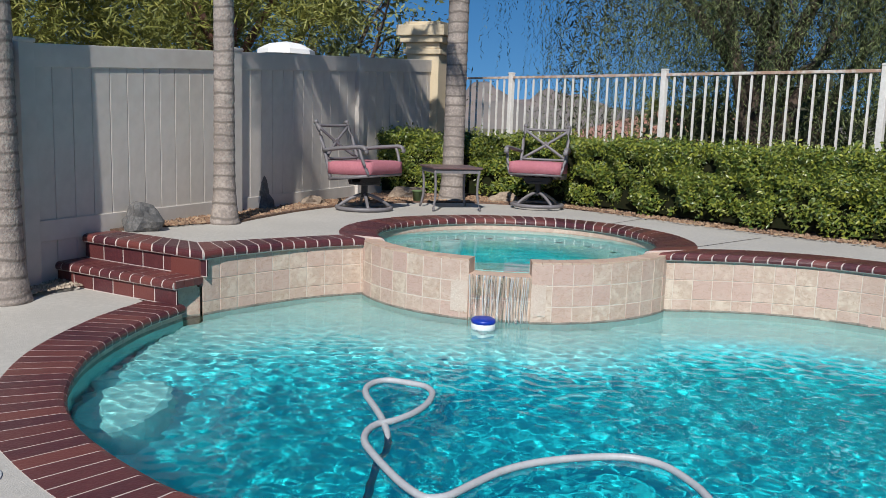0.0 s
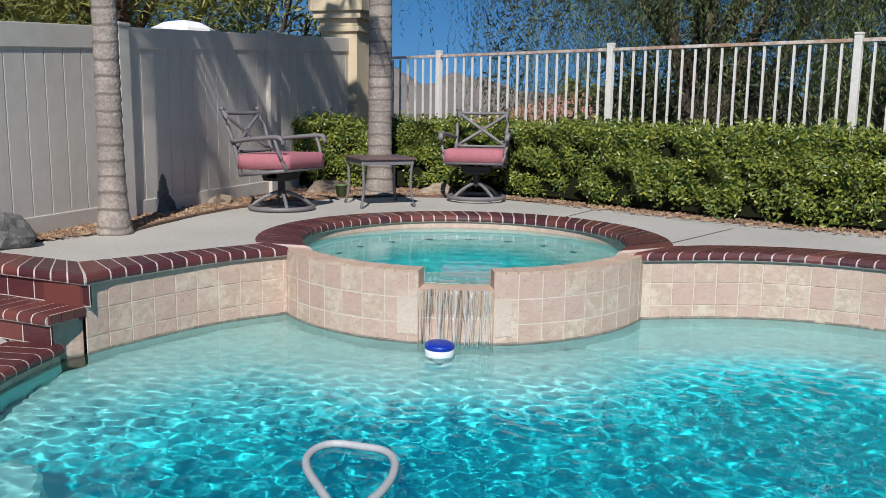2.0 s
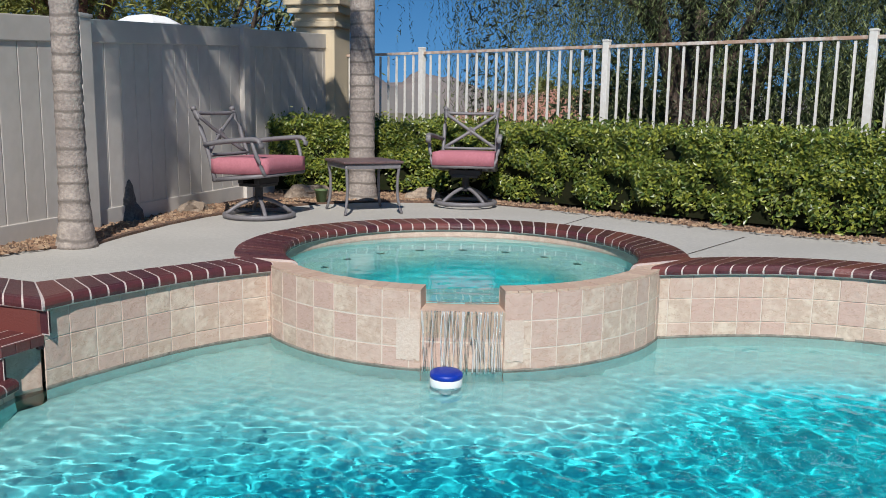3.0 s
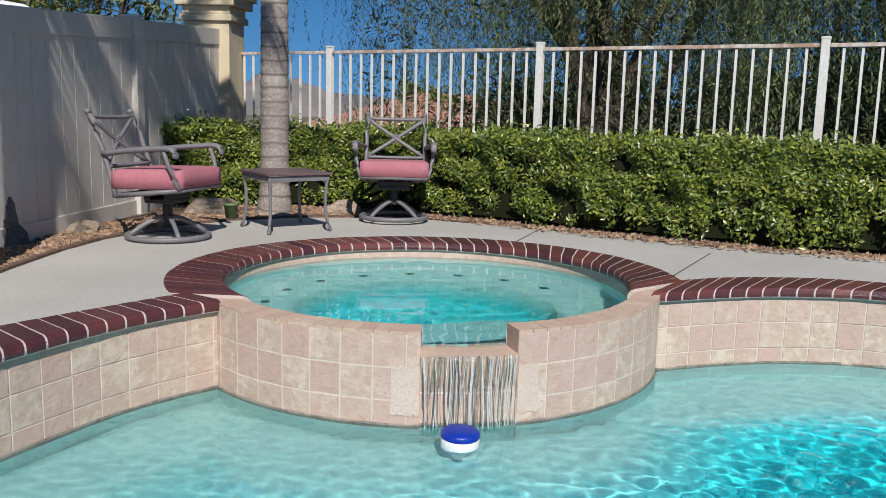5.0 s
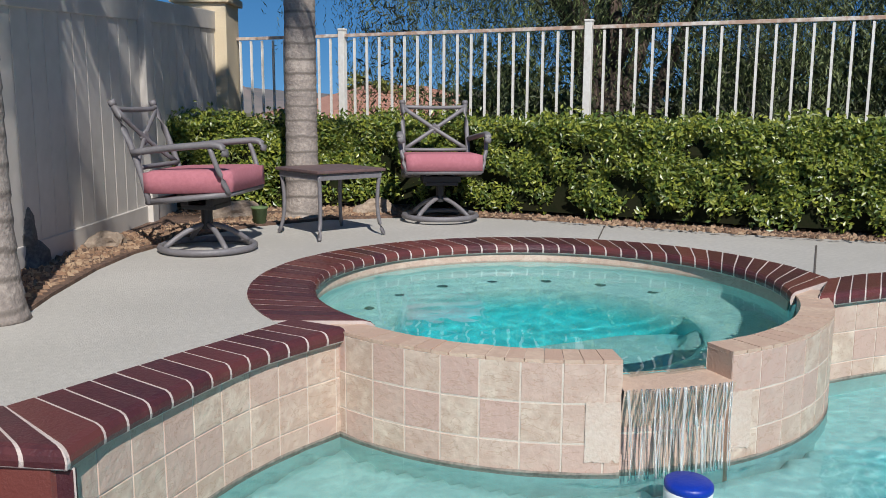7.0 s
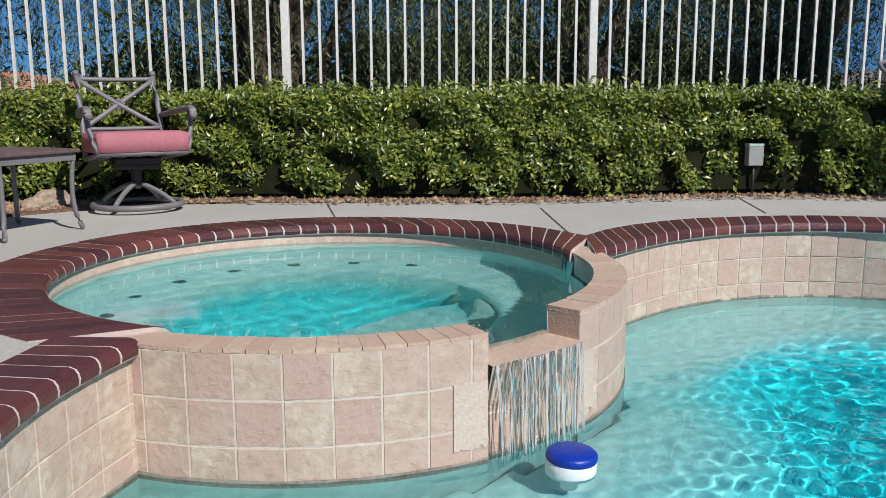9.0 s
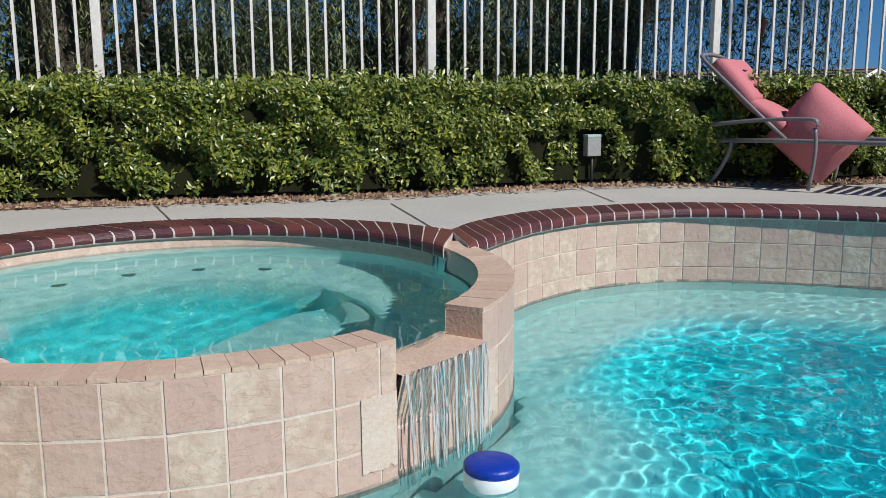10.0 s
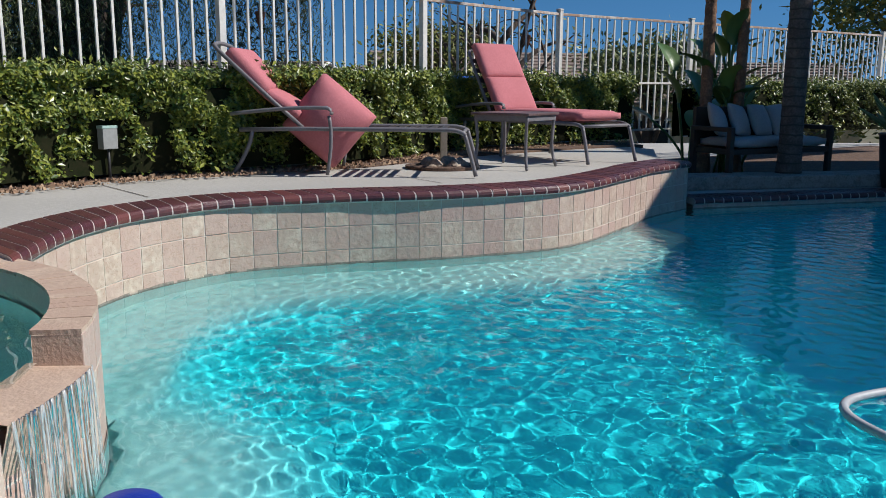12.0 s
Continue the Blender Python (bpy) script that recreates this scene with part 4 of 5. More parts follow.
def swivel_chair(m):
    c = empty("swivel_chair", m)
    tagged(c, "grey metal swivel patio chair with faded rose seat cushion", "chair", "swivel chairs by the spa")
    bm = bmesh.new()
    tube(bm, [(0.29 * math.cos(k * math.tau / 28), 0.29 * math.sin(k * math.tau / 28), 0.022) for k in range(28)], 0.021, 8, closed=True)
    part("base_ring", bm, M_METAL, c, smooth=True)
    for k in range(4):
        a = k * math.pi / 2 + math.pi / 4
        bar("base_leg", bent((0.28 * math.cos(a), 0.28 * math.sin(a), 0.03), (0.16 * math.cos(a), 0.16 * math.sin(a), 0.13), (0.03 * math.cos(a), 0.03 * math.sin(a), 0.16)), 0.017, c)
    bm = bmesh.new()
    tube(bm, [(0, 0, 0.13), (0, 0, 0.27)], 0.035, 12)
    box(bm, (0.26, 0.22, 0.03), pose(0, 0, 0.28), 0.006)
    box(bm, (0.30, 0.05, 0.05), pose(0, 0.08, 0.315), 0.006)
    box(bm, (0.30, 0.05, 0.05), pose(0, -0.08, 0.315), 0.006)
    part("swivel_rocker", bm, M_DARK, c, "dark swivel and rocker spring plate")
    bm = bmesh.new()
    tube(bm, [(-0.28, -0.27, 0.36), (0.28, -0.27, 0.36), (0.27, 0.25, 0.34), (-0.27, 0.25, 0.34)], 0.018, 8, closed=True)
    for k in range(5):
        x = -0.2 + 0.1 * k
        tube(bm, [(x, -0.27, 0.355), (x, 0.25, 0.335)], 0.012, 6)
    part("seat_frame", bm, M_METAL, c, smooth=True)
    bm = bmesh.new()
    pillow(bm, (0.60, 0.56, 0.15), pose(0, -0.02, 0.445, 3), 0.08, 12, 0.86)
    part("seat_cushion", bm, M_CUSH, c, "faded rose canvas seat cushion", smooth=True)
    for s in (-1, 1):
        bar("back_post", bent((0.27 * s, 0.24, 0.33), (0.265 * s, 0.28, 0.62), (0.262 * s, 0.40, 0.94)), 0.019, c)
        bm = bmesh.new()
        tube(bm, [(0.262 * s, 0.395, 0.925), (0.262 * s, 0.405, 0.955)], 0.024, 8)
        part("finial", bm, M_METAL, c, smooth=True)
        arm = bent((0.28 * s, 0.30, 0.64), (0.33 * s, 0.05, 0.66), (0.335 * s, -0.22, 0.655)) + bent((0.335 * s, -0.25, 0.65), (0.335 * s, -0.31, 0.63), (0.33 * s, -0.285, 0.585), 5)
        bar("armrest", arm, 0.021, c, flat=1.25)
        bar("arm_support", bent((0.33 * s, -0.20, 0.64), (0.34 * s, -0.23, 0.52), (0.285 * s, -0.27, 0.36)), 0.016, c)
    bar("top_rail", bent((-0.262, 0.385, 0.905), (0, 0.43, 0.895), (0.262, 0.385, 0.905)), 0.016, c)
    bar("back_rail", bent((-0.265, 0.275, 0.55), (0, 0.32, 0.545), (0.265, 0.275, 0.55)), 0.015, c)
    bar("cross_brace", bent((-0.25, 0.375, 0.89), (0, 0.37, 0.72), (0.25, 0.285, 0.56)), 0.017, c, flat=0.7)
    bar("cross_brace", bent((0.25, 0.38, 0.89), (0, 0.375, 0.72), (-0.25, 0.29, 0.56)), 0.017, c, flat=0.7)
    bm = bmesh.new()
    box(bm, (0.07, 0.02, 0.07), pose(0, 0.352, 0.725, 15, 45), 0.008)
    part("boss", bm, M_METAL, c)
    lean = pose(0, 0, 0.28, -4.5) @ pose(0, 0, -0.28)
    for o in c.children:
        if not o.name.startswith(("base_", "swivel_")):
            o.matrix_basis = lean
    return c


M_DARK = mat("dark_steel", (0.03, 0.03, 0.032), 0.55, scale=8, fine=50)
chair_a = swivel_chair(pose(-0.86, 9.25, Z_UP + 0.004, 0, 0, 59))
chair_b = copy_thing(chair_a, pose(1.06, 10.02, Z_UP + 0.022, 0, 0, -16))


def side_table(m, label):
    t = empty("side_table", m)
    tagged(t, label, "table", "metal side tables")
    S, H = 0.265, 0.46
    bm = bmesh.new()
    box(bm, (2 * S + 0.03, 2 * S + 0.03, 0.022), pose(0, 0, H), 0.007)
    part("tabletop", bm, M_TOP, t, "dark reddish-brown slatted metal tabletop")
    bm = bmesh.new()
    for k in range(4):
        m4 = pose(0, 0, 0, 0, 0, 90 * k)
        box(bm, (2 * S - 0.02, 0.015, 0.04), m4 @ pose(0, -S + 0.012, H - 0.035))
    part("apron", bm, M_METAL, t)
    for sx in (-1, 1):
        for sy in (-1, 1):
            bar("leg", bent((sx * (S - 0.015), sy * (S - 0.015), H - 0.02), (sx * (S - 0.05), sy * (S - 0.05), 0.16), (sx * S, sy * S, 0.012), 10), 0.014, t)
            bm = bmesh.new()
            bmesh.ops.create_icosphere(bm, subdivisions=1, radius=0.016, matrix=pose(sx * S, sy * S, 0.014))
            part("foot", bm, M_METAL, t, smooth=True)
    return t


M_TOP = mat("table_top", (0.17, 0.105, 0.10), 0.45, var=(0.10, 0.065, 0.065), scale=3, fine=40, amount=0.8)
table_a = side_table(pose(0.05, 9.63, Z_UP + 0.003, 0, 0, 17), "small square bronze metal side table between the chairs")
copy_thing(table_a, pose(5.51, 3.99, Z_UP + 0.003, 0, 0, 50))


def lounger(m, label, by, bz):
    c = empty("chaise_lounge", m)
    tagged(c, label, "lounge chair", "chaise lounges on the deck")
    W, H = 0.31, 0.36
    for s in (-1, 1):
        bar("side_rail", bent((s * W, -0.02, H - 0.04), (s * W, 0.02, H), (s * W, 0.12, H), 5) + [Vector((s * W, 0.6, H)), Vector((s * W, 1.25, H)), Vector((s * W, 1.72, H - 0.01))], 0.017, c)
        bar("front_leg", bent((s * W, -0.01, H - 0.03), (s * W, -0.05, 0.2), (s * (W + 0.01), -0.10, 0.012)), 0.016, c)
        bar("rear_leg", bent((s * W, 1.62, H - 0.01), (s * W, 1.64, 0.2), (s * (W + 0.01), 1.78, 0.012)), 0.016, c)
        bar("arm_leg", bent((s * (W + 0.03), 1.02, 0.46), (s * (W + 0.05), 0.98, 0.30), (s * (W + 0.03), 1.04, 0.012)), 0.014, c)
        bar("armrest", bent((s * (W + 0.02), 1.78, 0.47), (s * (W + 0.05), 1.3, 0.53), (s * (W + 0.03), 1.05, 0.52)) + bent((s * (W + 0.03), 1.04, 0.52), (s * (W + 0.03), 0.99, 0.51), (s * (W + 0.03), 1.0, 0.47), 4), 0.015, c, flat=1.3)
        bar("back_rail", [(s * 0.27, 1.24, H + 0.01), (s * 0.27, 1.24 + (by - 1.24) * 0.33, H + (bz - H) * 0.33), (s * 0.265, by, bz), (s * 0.23, by + 0.04, bz + 0.04)], 0.016, c)
    bar("top_rail", bent((-0.23, by + 0.04, bz + 0.04), (0, by + 0.08, bz + 0.08), (0.23, by + 0.04, bz + 0.04)), 0.016, c)
    bar("foot_rail", [(-W, 0.0, H - 0.02), (W, 0.0, H - 0.02)], 0.015, c)
    for k in range(9):
        bm = bmesh.new()
        box(bm, (2 * W, 0.05, 0.006), pose(0, 0.16 + 0.085 * k if k < 6 else 0.16 + 0.085 * (k + 2), H + 0.005), 0.002)
        part("strap", bm, M_STRAP, c, "dark vinyl strap")
    for k in range(6):
        f_ = 0.12 + 0.15 * k
        bm = bmesh.new()
        box(bm, (0.53, 0.05, 0.006), pose(0, 1.24 + (by - 1.24) * f_, H + 0.02 + (bz - H) * f_, math.degrees(math.atan2(bz - H, by - 1.24))), 0.002)
        part("back_strap", bm, M_STRAP, c)
    return c


M_STRAP = mat("vinyl_strap", (0.07, 0.055, 0.05), 0.5, scale=8, fine=50)
M_CORAL = mat("coral_canvas", (0.55, 0.185, 0.205), 0.9, var=(0.44, 0.135, 0.15), scale=4, fine=50, amount=0.5, bump=0.3, bump_scale=120)
L1 = pose(4.95, 4.50, Z_UP + 0.003, 0, 0, -9.8)
L2 = pose(5.82, 3.10, Z_UP + 0.003, 0, 0, -58)
lounger(L1, "bronze strap chaise lounge, back raised, cushion slumped on it", 1.88, 0.95)
lounger(L2, "bronze strap chaise lounge, back raised, beside the table", 1.62, 1.0)


def cushion(name, m, pieces, material, label):
    """A hinged lounge cushion, resting on its chair; each section is a part."""
    c = empty(name, m)
    tagged(c, label, "cushion")
    for nm, size, pm, puff in pieces:
        bm = bmesh.new()
        pillow(bm, size, pm, puff, 12)
        part(nm, bm, material, c, smooth=True)
    return c


cushion("lounge_cushion", L2, [("seat_section", (0.56, 1.12, 0.11), pose(0, 0.60, 0.425), 0.25), ("back_section", (0.54, 0.40, 0.12), pose(0, 1.27, 0.60, 59), 0.3), ("head_section", (0.54, 0.40, 0.12), pose(0, 1.475, 0.935, 59), 0.3)], M_CORAL, "faded coral lounge cushion laid flat on the chaise")
cushion("lounge_cushion", L1, [("head_section", (0.54, 0.44, 0.14), pose(0, 1.66, 0.79, 48), 0.3), ("back_section", (0.54, 0.34, 0.11), pose(0, 1.41, 0.55, 34), 0.3), ("folded_section", (0.54, 0.54, 0.50), pose(0, 1.08, 0.41, 40) @ pose(0, 0, 0, 0, 90), 0.6)], M_CORAL, "coral lounge cushion slumped and folded into a diamond")

# ---- pool things ----
M_BLUE = mat("blue_plastic", (0.004, 0.035, 0.36), 0.4, var=(0.003, 0.025, 0.28), scale=8, fine=70, bump=0.2)
M_WPLAST = mat("white_plastic", (0.82, 0.83, 0.82), 0.35, var=(0.7, 0.72, 0.7), scale=8, fine=50, amount=0.4)


def lathe(bm, prof, n=32, m=None):
    rings = [[bm.verts.new((m or Matrix()) @ Vector((r * math.cos(k * math.tau / n), r * math.sin(k * math.tau / n), z))) for k in range(n)] for r, z in prof]
    for a, b in zip(rings, rings[1:]):
        for k in range(n):
            bm.faces.new((a[k], a[(k + 1) % n], b[(k + 1) % n], b[k]))
    bm.faces.new(rings[0][::-1])
    bm.faces.new(rings[-1])


flo = empty("chlorine_floater", pose(0.29, 6.0, -0.012, 2, 1))
tagged(flo, "white floating chlorine dispenser with a blue lid", "pool floater")
bm = bmesh.new()
lathe(bm, [(0.03, -0.12), (0.032, -0.03), (0.075, -0.02), (0.084, 0.0), (0.085, 0.05), (0.08, 0.056)])
part("body", bm, M_WPLAST, flo, "white plastic body", smooth=True)
bm = bmesh.new()
lathe(bm, [(0.083, 0.052), (0.086, 0.058), (0.085, 0.074), (0.076, 0.082), (0.03, 0.085), (0.004, 0.085)])
part("lid", bm, M_BLUE, flo, "deep blue lid", smooth=True)
hose = empty("pool_hose", pose(0, 0, 0))
tagged(hose, "pale ribbed pool cleaner hose floating on the water", "hose")
M_HOSE = mat("hose_vinyl", (0.47, 0.48, 0.49), 0.5, var=(0.36, 0.37, 0.39), scale=5, fine=40)
for nm, cp in (("hose_length", [(1.06, 3.22), (1.04, 3.39), (0.96, 3.59), (0.82, 3.67), (0.62, 3.65), (0.42, 3.58), (0.27, 3.48), (0.15, 3.35), (0.05, 3.23), (-0.01, 3.20), (-0.06, 3.21), (-0.14, 3.32), (-0.22, 3.48), (-0.29, 3.64), (-0.33, 3.76), (-0.33, 3.88), (-0.29, 3.98), (-0.21, 4.04), (-0.12, 4.16), (-0.06, 4.31), (-0.04, 4.47), (-0.08, 4.58), (-0.17, 4.63), (-0.28, 4.67), (-0.35, 4.63), (-0.39, 4.53), (-0.38, 4.40), (-0.32, 4.21), (-0.26, 4.01), (-0.23, 3.84), (-0.23, 3.71), (-0.26, 3.63)]),):
    line = curve(cp, 0.008)
    bm = bmesh.new()
    n = len(line)
    dip = [Vector((p.x, p.y, 0.012 - 0.06 * max(0, (k / n - 0.88) / 0.12) ** 1.5)) for k, p in enumerate(line)]
    tube(bm, dip, 0.022, 8, radii=[0.0180 if k % 2 else 0.0162 for k in range(n)])
    part(nm, bm, M_HOSE, hose, smooth=True)
bm = bmesh.new()
tube(bm, curve([(-0.26, 3.63, -0.048), (-0.27, 3.48, -0.10), (-0.29, 3.25, -0.22), (-0.34, 2.95, -0.5)], 0.02), 0.018, 8)
part("sunken_length", bm, M_HOSE, hose, smooth=True)

# sheet of falling water, as separate strands
M_FALL = water_material("falling_water", (0.97, 0.98, 0.98))
fall = empty("waterfall", spa_at(261, R_OUT + 0.03))
tagged(fall, "thin strands of water falling from the spa spillway", "waterfall", kind="stuff")
rf = random.Random(5)
M_FOAM = mat("white_water", (0.90, 0.90, 0.88), 0.12, var=(0.75, 0.74, 0.72), scale=20, fine=90, transmit=0.55)
M_FOAM.node_tree.nodes["Principled BSDF"].inputs["IOR"].default_value = 1.33
for k in range(46):
    a = NOTCH0 + 0.5 + (NOTCH1 - NOTCH0 - 1.0) * (k + rf.random() * 0.9) / 46
    pts_ = []
    out = rf.uniform(0.004, 0.022)
    ph = rf.random() * 6
    end = 1.0 if rf.random() < 0.75 else rf.uniform(0.35, 0.8)
    for j in range(11):
        t = end * j / 10
        pts_.append(spa_at(a + 0.22 * math.sin(ph + 5 * t), R_OUT + 0.030 + out * t, Z_SPILL + 0.002 - (Z_SPILL + 0.008) * t ** 1.25) - fall.location)
    thick = rf.choice((0.0016, 0.0024, 0.0036))
    bm = bmesh.new()
    tube(bm, pts_, 0.004, 5, radii=[thick * rf.uniform(0.5, 1.4) for _ in pts_], flat=1.3)
    part("strand", bm, M_FOAM if rf.random() < 0.55 else M_FALL, fall, smooth=True)
# spa fittings
drain = empty("spa_drain", SPA + Vector((-0.15, 0.05, -0.70)))
tagged(drain, "round dark drain cover on the spa floor", "drain")
bm = bmesh.new()
lathe(bm, [(0.09, 0.0), (0.09, 0.012), (0.07, 0.02), (0.004, 0.024)], 20)
part("cover", bm, M_DARK, drain)
bm = bmesh.new()
lathe(bm, [(0.035, 0.0), (0.035, 0.006), (0.01, 0.008)], 12)
jet_me = mesh_from(bm, "spa_jet")
jet_me.materials.append(M_JET := mat("grey_plastic", (0.42, 0.60, 0.55), 0.5, scale=8, fine=50))
for k in range(8):
    p = spa_at(20 + 20 * k, 1.0, -0.078)
    o = new("spa_jet", jet_me)
    o.location = p
    tagged(o, "small round grey jet on the spa bench", "spa jet", "spa jets")


# ---- rocks, box, torches and small things ----
def rock(name, loc, size, seed, label, material):
    bm = bmesh.new()
    bmesh.ops.create_icosphere(bm, subdivisions=3, radius=1.0)
    for v_ in bm.verts:
        d = noise.noise(v_.co * 1.1 + Vector((seed, 0, 0))) * 0.55 + noise.noise(v_.co * 3 + Vector((0, seed, 0))) * 0.18
        v_.co *= 1 + d
        v_.co = Vector((v_.co.x * size[0], v_.co.y * size[1], max(v_.co.z, -0.45) * size[2]))
    o = part(name, bm, material)
    o.location = (loc[0], loc[1], loc[2] + 0.42 * size[2])
    return tagged(o, label, "rock")


M_ROCK = mat("grey_rock", (0.17, 0.165, 0.16), 0.9, var=(0.08, 0.08, 0.08), scale=9, fine=50, amount=0.9, bump=0.8, bump_scale=30)
M_ROCKB = mat("tan_rock", (0.42, 0.33, 0.25), 0.9, var=(0.26, 0.2, 0.15), scale=9, fine=50, amount=0.9, bump=0.8, bump_scale=30)
rock("boulder", (-2.50, 7.12, Z_UP + 0.01), (0.16, 0.13, 0.17), 2.3, "dark grey jagged boulder on the mulch", M_ROCK)
rock("boulder", (-1.90, 8.95, Z_UP + 0.01), (0.13, 0.12, 0.22), 7.1, "tall dark boulder at the foot of the fence", M_ROCK)
rock("stone", (-1.45, 9.55, Z_UP + 0.01), (0.10, 0.08, 0.07), 4.4, "small tan stone in the mulch", M_ROCKB)
rock("stone", (-0.45, 10.75, Z_UP + 0.01), (0.22, 0.13, 0.10), 9.4, "flat tan stone behind the chair", M_ROCKB)
rock("stone", (0.72, 10.62, Z_UP + 0.01), (0.16, 0.10, 0.09), 1.7, "flat tan stone by the palm", M_ROCKB)
for k, (dx, dy) in enumerate(((0, 0), (0.14, 0.1), (-0.12, 0.08), (0.05, -0.15), (-0.15, -0.1), (0.2, -0.06))):
    rock("stone", (5.45 + dx, 4.62 + dy, Z_UP + 0.0), (0.09, 0.08, 0.06), 3.3 * k + 1, "tan river stone in the fire pit ring", M_ROCKB)
bm = bmesh.new()
lathe(bm, [(0.32, 0.0), (0.32, 0.025), (0.27, 0.035), (0.22, 0.02), (0.02, 0.018)], 28)
pit = part("fire_pit", bm, M_MULCH)
pit.location = (5.47, 4.62, Z_UP + 0.002)
tagged(pit, "low round bed of rusty gravel on the deck", "planter ring")
stake = part("stake", (lambda b_: (box(b_, (0.06, 0.06, 0.40), pose(0, 0, 0.2), 0.005), b_)[1])(bmesh.new()), M_STAKE := mat("weathered_wood", (0.42, 0.34, 0.25), 0.85, scale=7, fine=60))
stake.location = (6.05, 4.55, Z_UP + 0.01)
tagged(stake, "weathered wooden stake in the mulch", "post")
util = empty("utility_box", pose(4.55, 7.13, Z_UP, 0, 0, -40))
tagged(util, "grey outdoor electrical box on a conduit", "electrical box")
bm = bmesh.new()
box(bm, (0.12, 0.07, 0.15), pose(0, 0, 0.31), 0.006)
part("housing", bm, mat("grey_box_paint", (0.32, 0.33, 0.32), 0.6, scale=8, fine=50), util)
bm = bmesh.new()
box(bm, (0.126, 0.075, 0.02), pose(0, 0, 0.392), 0.004)
part("lid", bm, M_JET, util)
bar("conduit", [(0, 0, 0.0), (0, 0, 0.25)], 0.011, util, M_DARK)
M_TORCH = mat("rusty_copper", (0.20, 0.075, 0.04), 0.6, var=(0.09, 0.035, 0.02), scale=10, fine=50, amount=0.8)


def torch(x, y, top):
    t = empty("garden_torch", pose(x, y, Z_UP))
    tagged(t, "rusty copper garden torch on a thin pole", "torch", "garden torches")
    h = top - Z_UP
    bar("pole", [(0, 0, 0), (0, 0, h - 0.2)], 0.011, t, M_DARK)
    bm = bmesh.new()
    lathe(bm, [(0.012, h - 0.22), (0.03, h - 0.16), (0.045, h - 0.08), (0.05, h - 0.07), (0.047, h - 0.06), (0.02, h - 0.05), (0.015, h)], 14)
    part("oil_cup", bm, M_TORCH, t, smooth=True)


torch(6.35, 6.20, 1.86)
torch(8.5, 3.30, 1.80)
kick = part("pool_noodle", (lambda b_: (tube(b_, bent((0, 0.3, 0), (0, 0, 0.02), (0, -0.25, 0), 6), 0.035, 8), b_)[1])(bmesh.new()), M_BLUE2 := mat("bright_blue_foam", (0.01, 0.12, 0.55), 0.7, scale=8, fine=50))
kick.matrix_world = pose(7.3, 4.35, 1.21, 0, 4, 10)
tagged(kick, "bright blue foam float lying on the hedge", "pool float")


# ---- seating in the shade ----
def bench_sofa(m):
    s = empty("garden_bench", m)
    tagged(s, "dark wooden garden bench with pale cushions", "bench")
    for nm, size, p in (("seat", (1.5, 0.6, 0.06), (0, 0, 0.36)), ("back", (1.5, 0.05, 0.42), (0, 0.30, 0.62)), ("arm", (0.06, 0.62, 0.05), (-0.75, 0, 0.60)), ("arm", (0.06, 0.62, 0.05), (0.75, 0, 0.60))):
        bm = bmesh.new()
        box(bm, size, pose(*p), 0.01)
        part(nm, bm, M_WOOD, s)
    for sx in (-1, 1):
        for sy in (-1, 1):
            bm = bmesh.new()
            box(bm, (0.06, 0.06, 0.58), pose(0.75 * sx, 0.28 * sy, 0.29), 0.006)
            part("leg", bm, M_WOOD, s)
    return s


M_WOOD = mat("dark_wood", (0.06, 0.04, 0.03), 0.6, scale=5, fine=50)
M_LINEN = mat("pale_linen", (0.40, 0.39, 0.38), 0.9, var=(0.30, 0.29, 0.28), scale=5, fine=60, bump=0.2)
SOFA = pose(7.55, 0.75, Z_LOW, 0, 0, -70)
bench_sofa(SOFA)
pad = part("bench_cushion", (lambda b_: (pillow(b_, (1.42, 0.56, 0.12), pose(0, -0.02, 0.45), 0.2, 12), b_)[1])(bmesh.new()), M_LINEN, smooth=True)
pad.matrix_world = SOFA
tagged(pad, "long pale grey bench seat cushion", "cushion")
for k in range(4):
    pl = part("pillow", (lambda b_: (pillow(b_, (0.34, 0.38, 0.17), pose(0, 0, 0), 0.8, 10, 0.3), b_)[1])(bmesh.new()), M_LINEN, smooth=True)
    pl.matrix_world = SOFA @ pose(-0.60 + 0.31 * k, 0.08, 0.68, 66, 14 - 6 * k, 24 - 5 * k)
    tagged(pl, "pale grey square throw pillow leaning on the bench back", "pillow", "pillows on the bench")
# concrete step coloured dark for the shade it lies in
steps_far = part("step_far", (lambda b_: (box(b_, (0.42, 2.9, 0.14), pose(0, 0, 0.07), 0.02), b_)[1])(bmesh.new()), M_STAIN_SHADE)
steps_far.matrix_world = pose(6.95, 0.6, Z_LOW + 0.001, 0, 0, 5)
tagged(steps_far, "low concrete step by the pool, shade put into its colour", "step", kind="structure")

# bird of paradise and dark potted plant
M_CACT = mat("succulent_green", (0.13, 0.19, 0.08), 0.6, var=(0.09, 0.14, 0.055), scale=5, fine=60, bump=0.2)
M_PADDLE = mat("paddle_leaf", (0.075, 0.150, 0.035), 0.38, var=(0.045, 0.095, 0.025), scale=4, fine=30, random_mix=(0.20, 0.27, 0.06), bump=0.15)
# darkened palm bark: the shade by the bench is in the colour
M_TRUNK_SHADED = mat("shaded_palm_bark", (0.16, 0.13, 0.11), 0.95, var=(0.08, 0.065, 0.055), scale=7, fine=45, amount=0.9, bump=0.9, bump_scale=40)
ring_scars(M_TRUNK_SHADED, (0.06, 0.05, 0.04), 0.10)
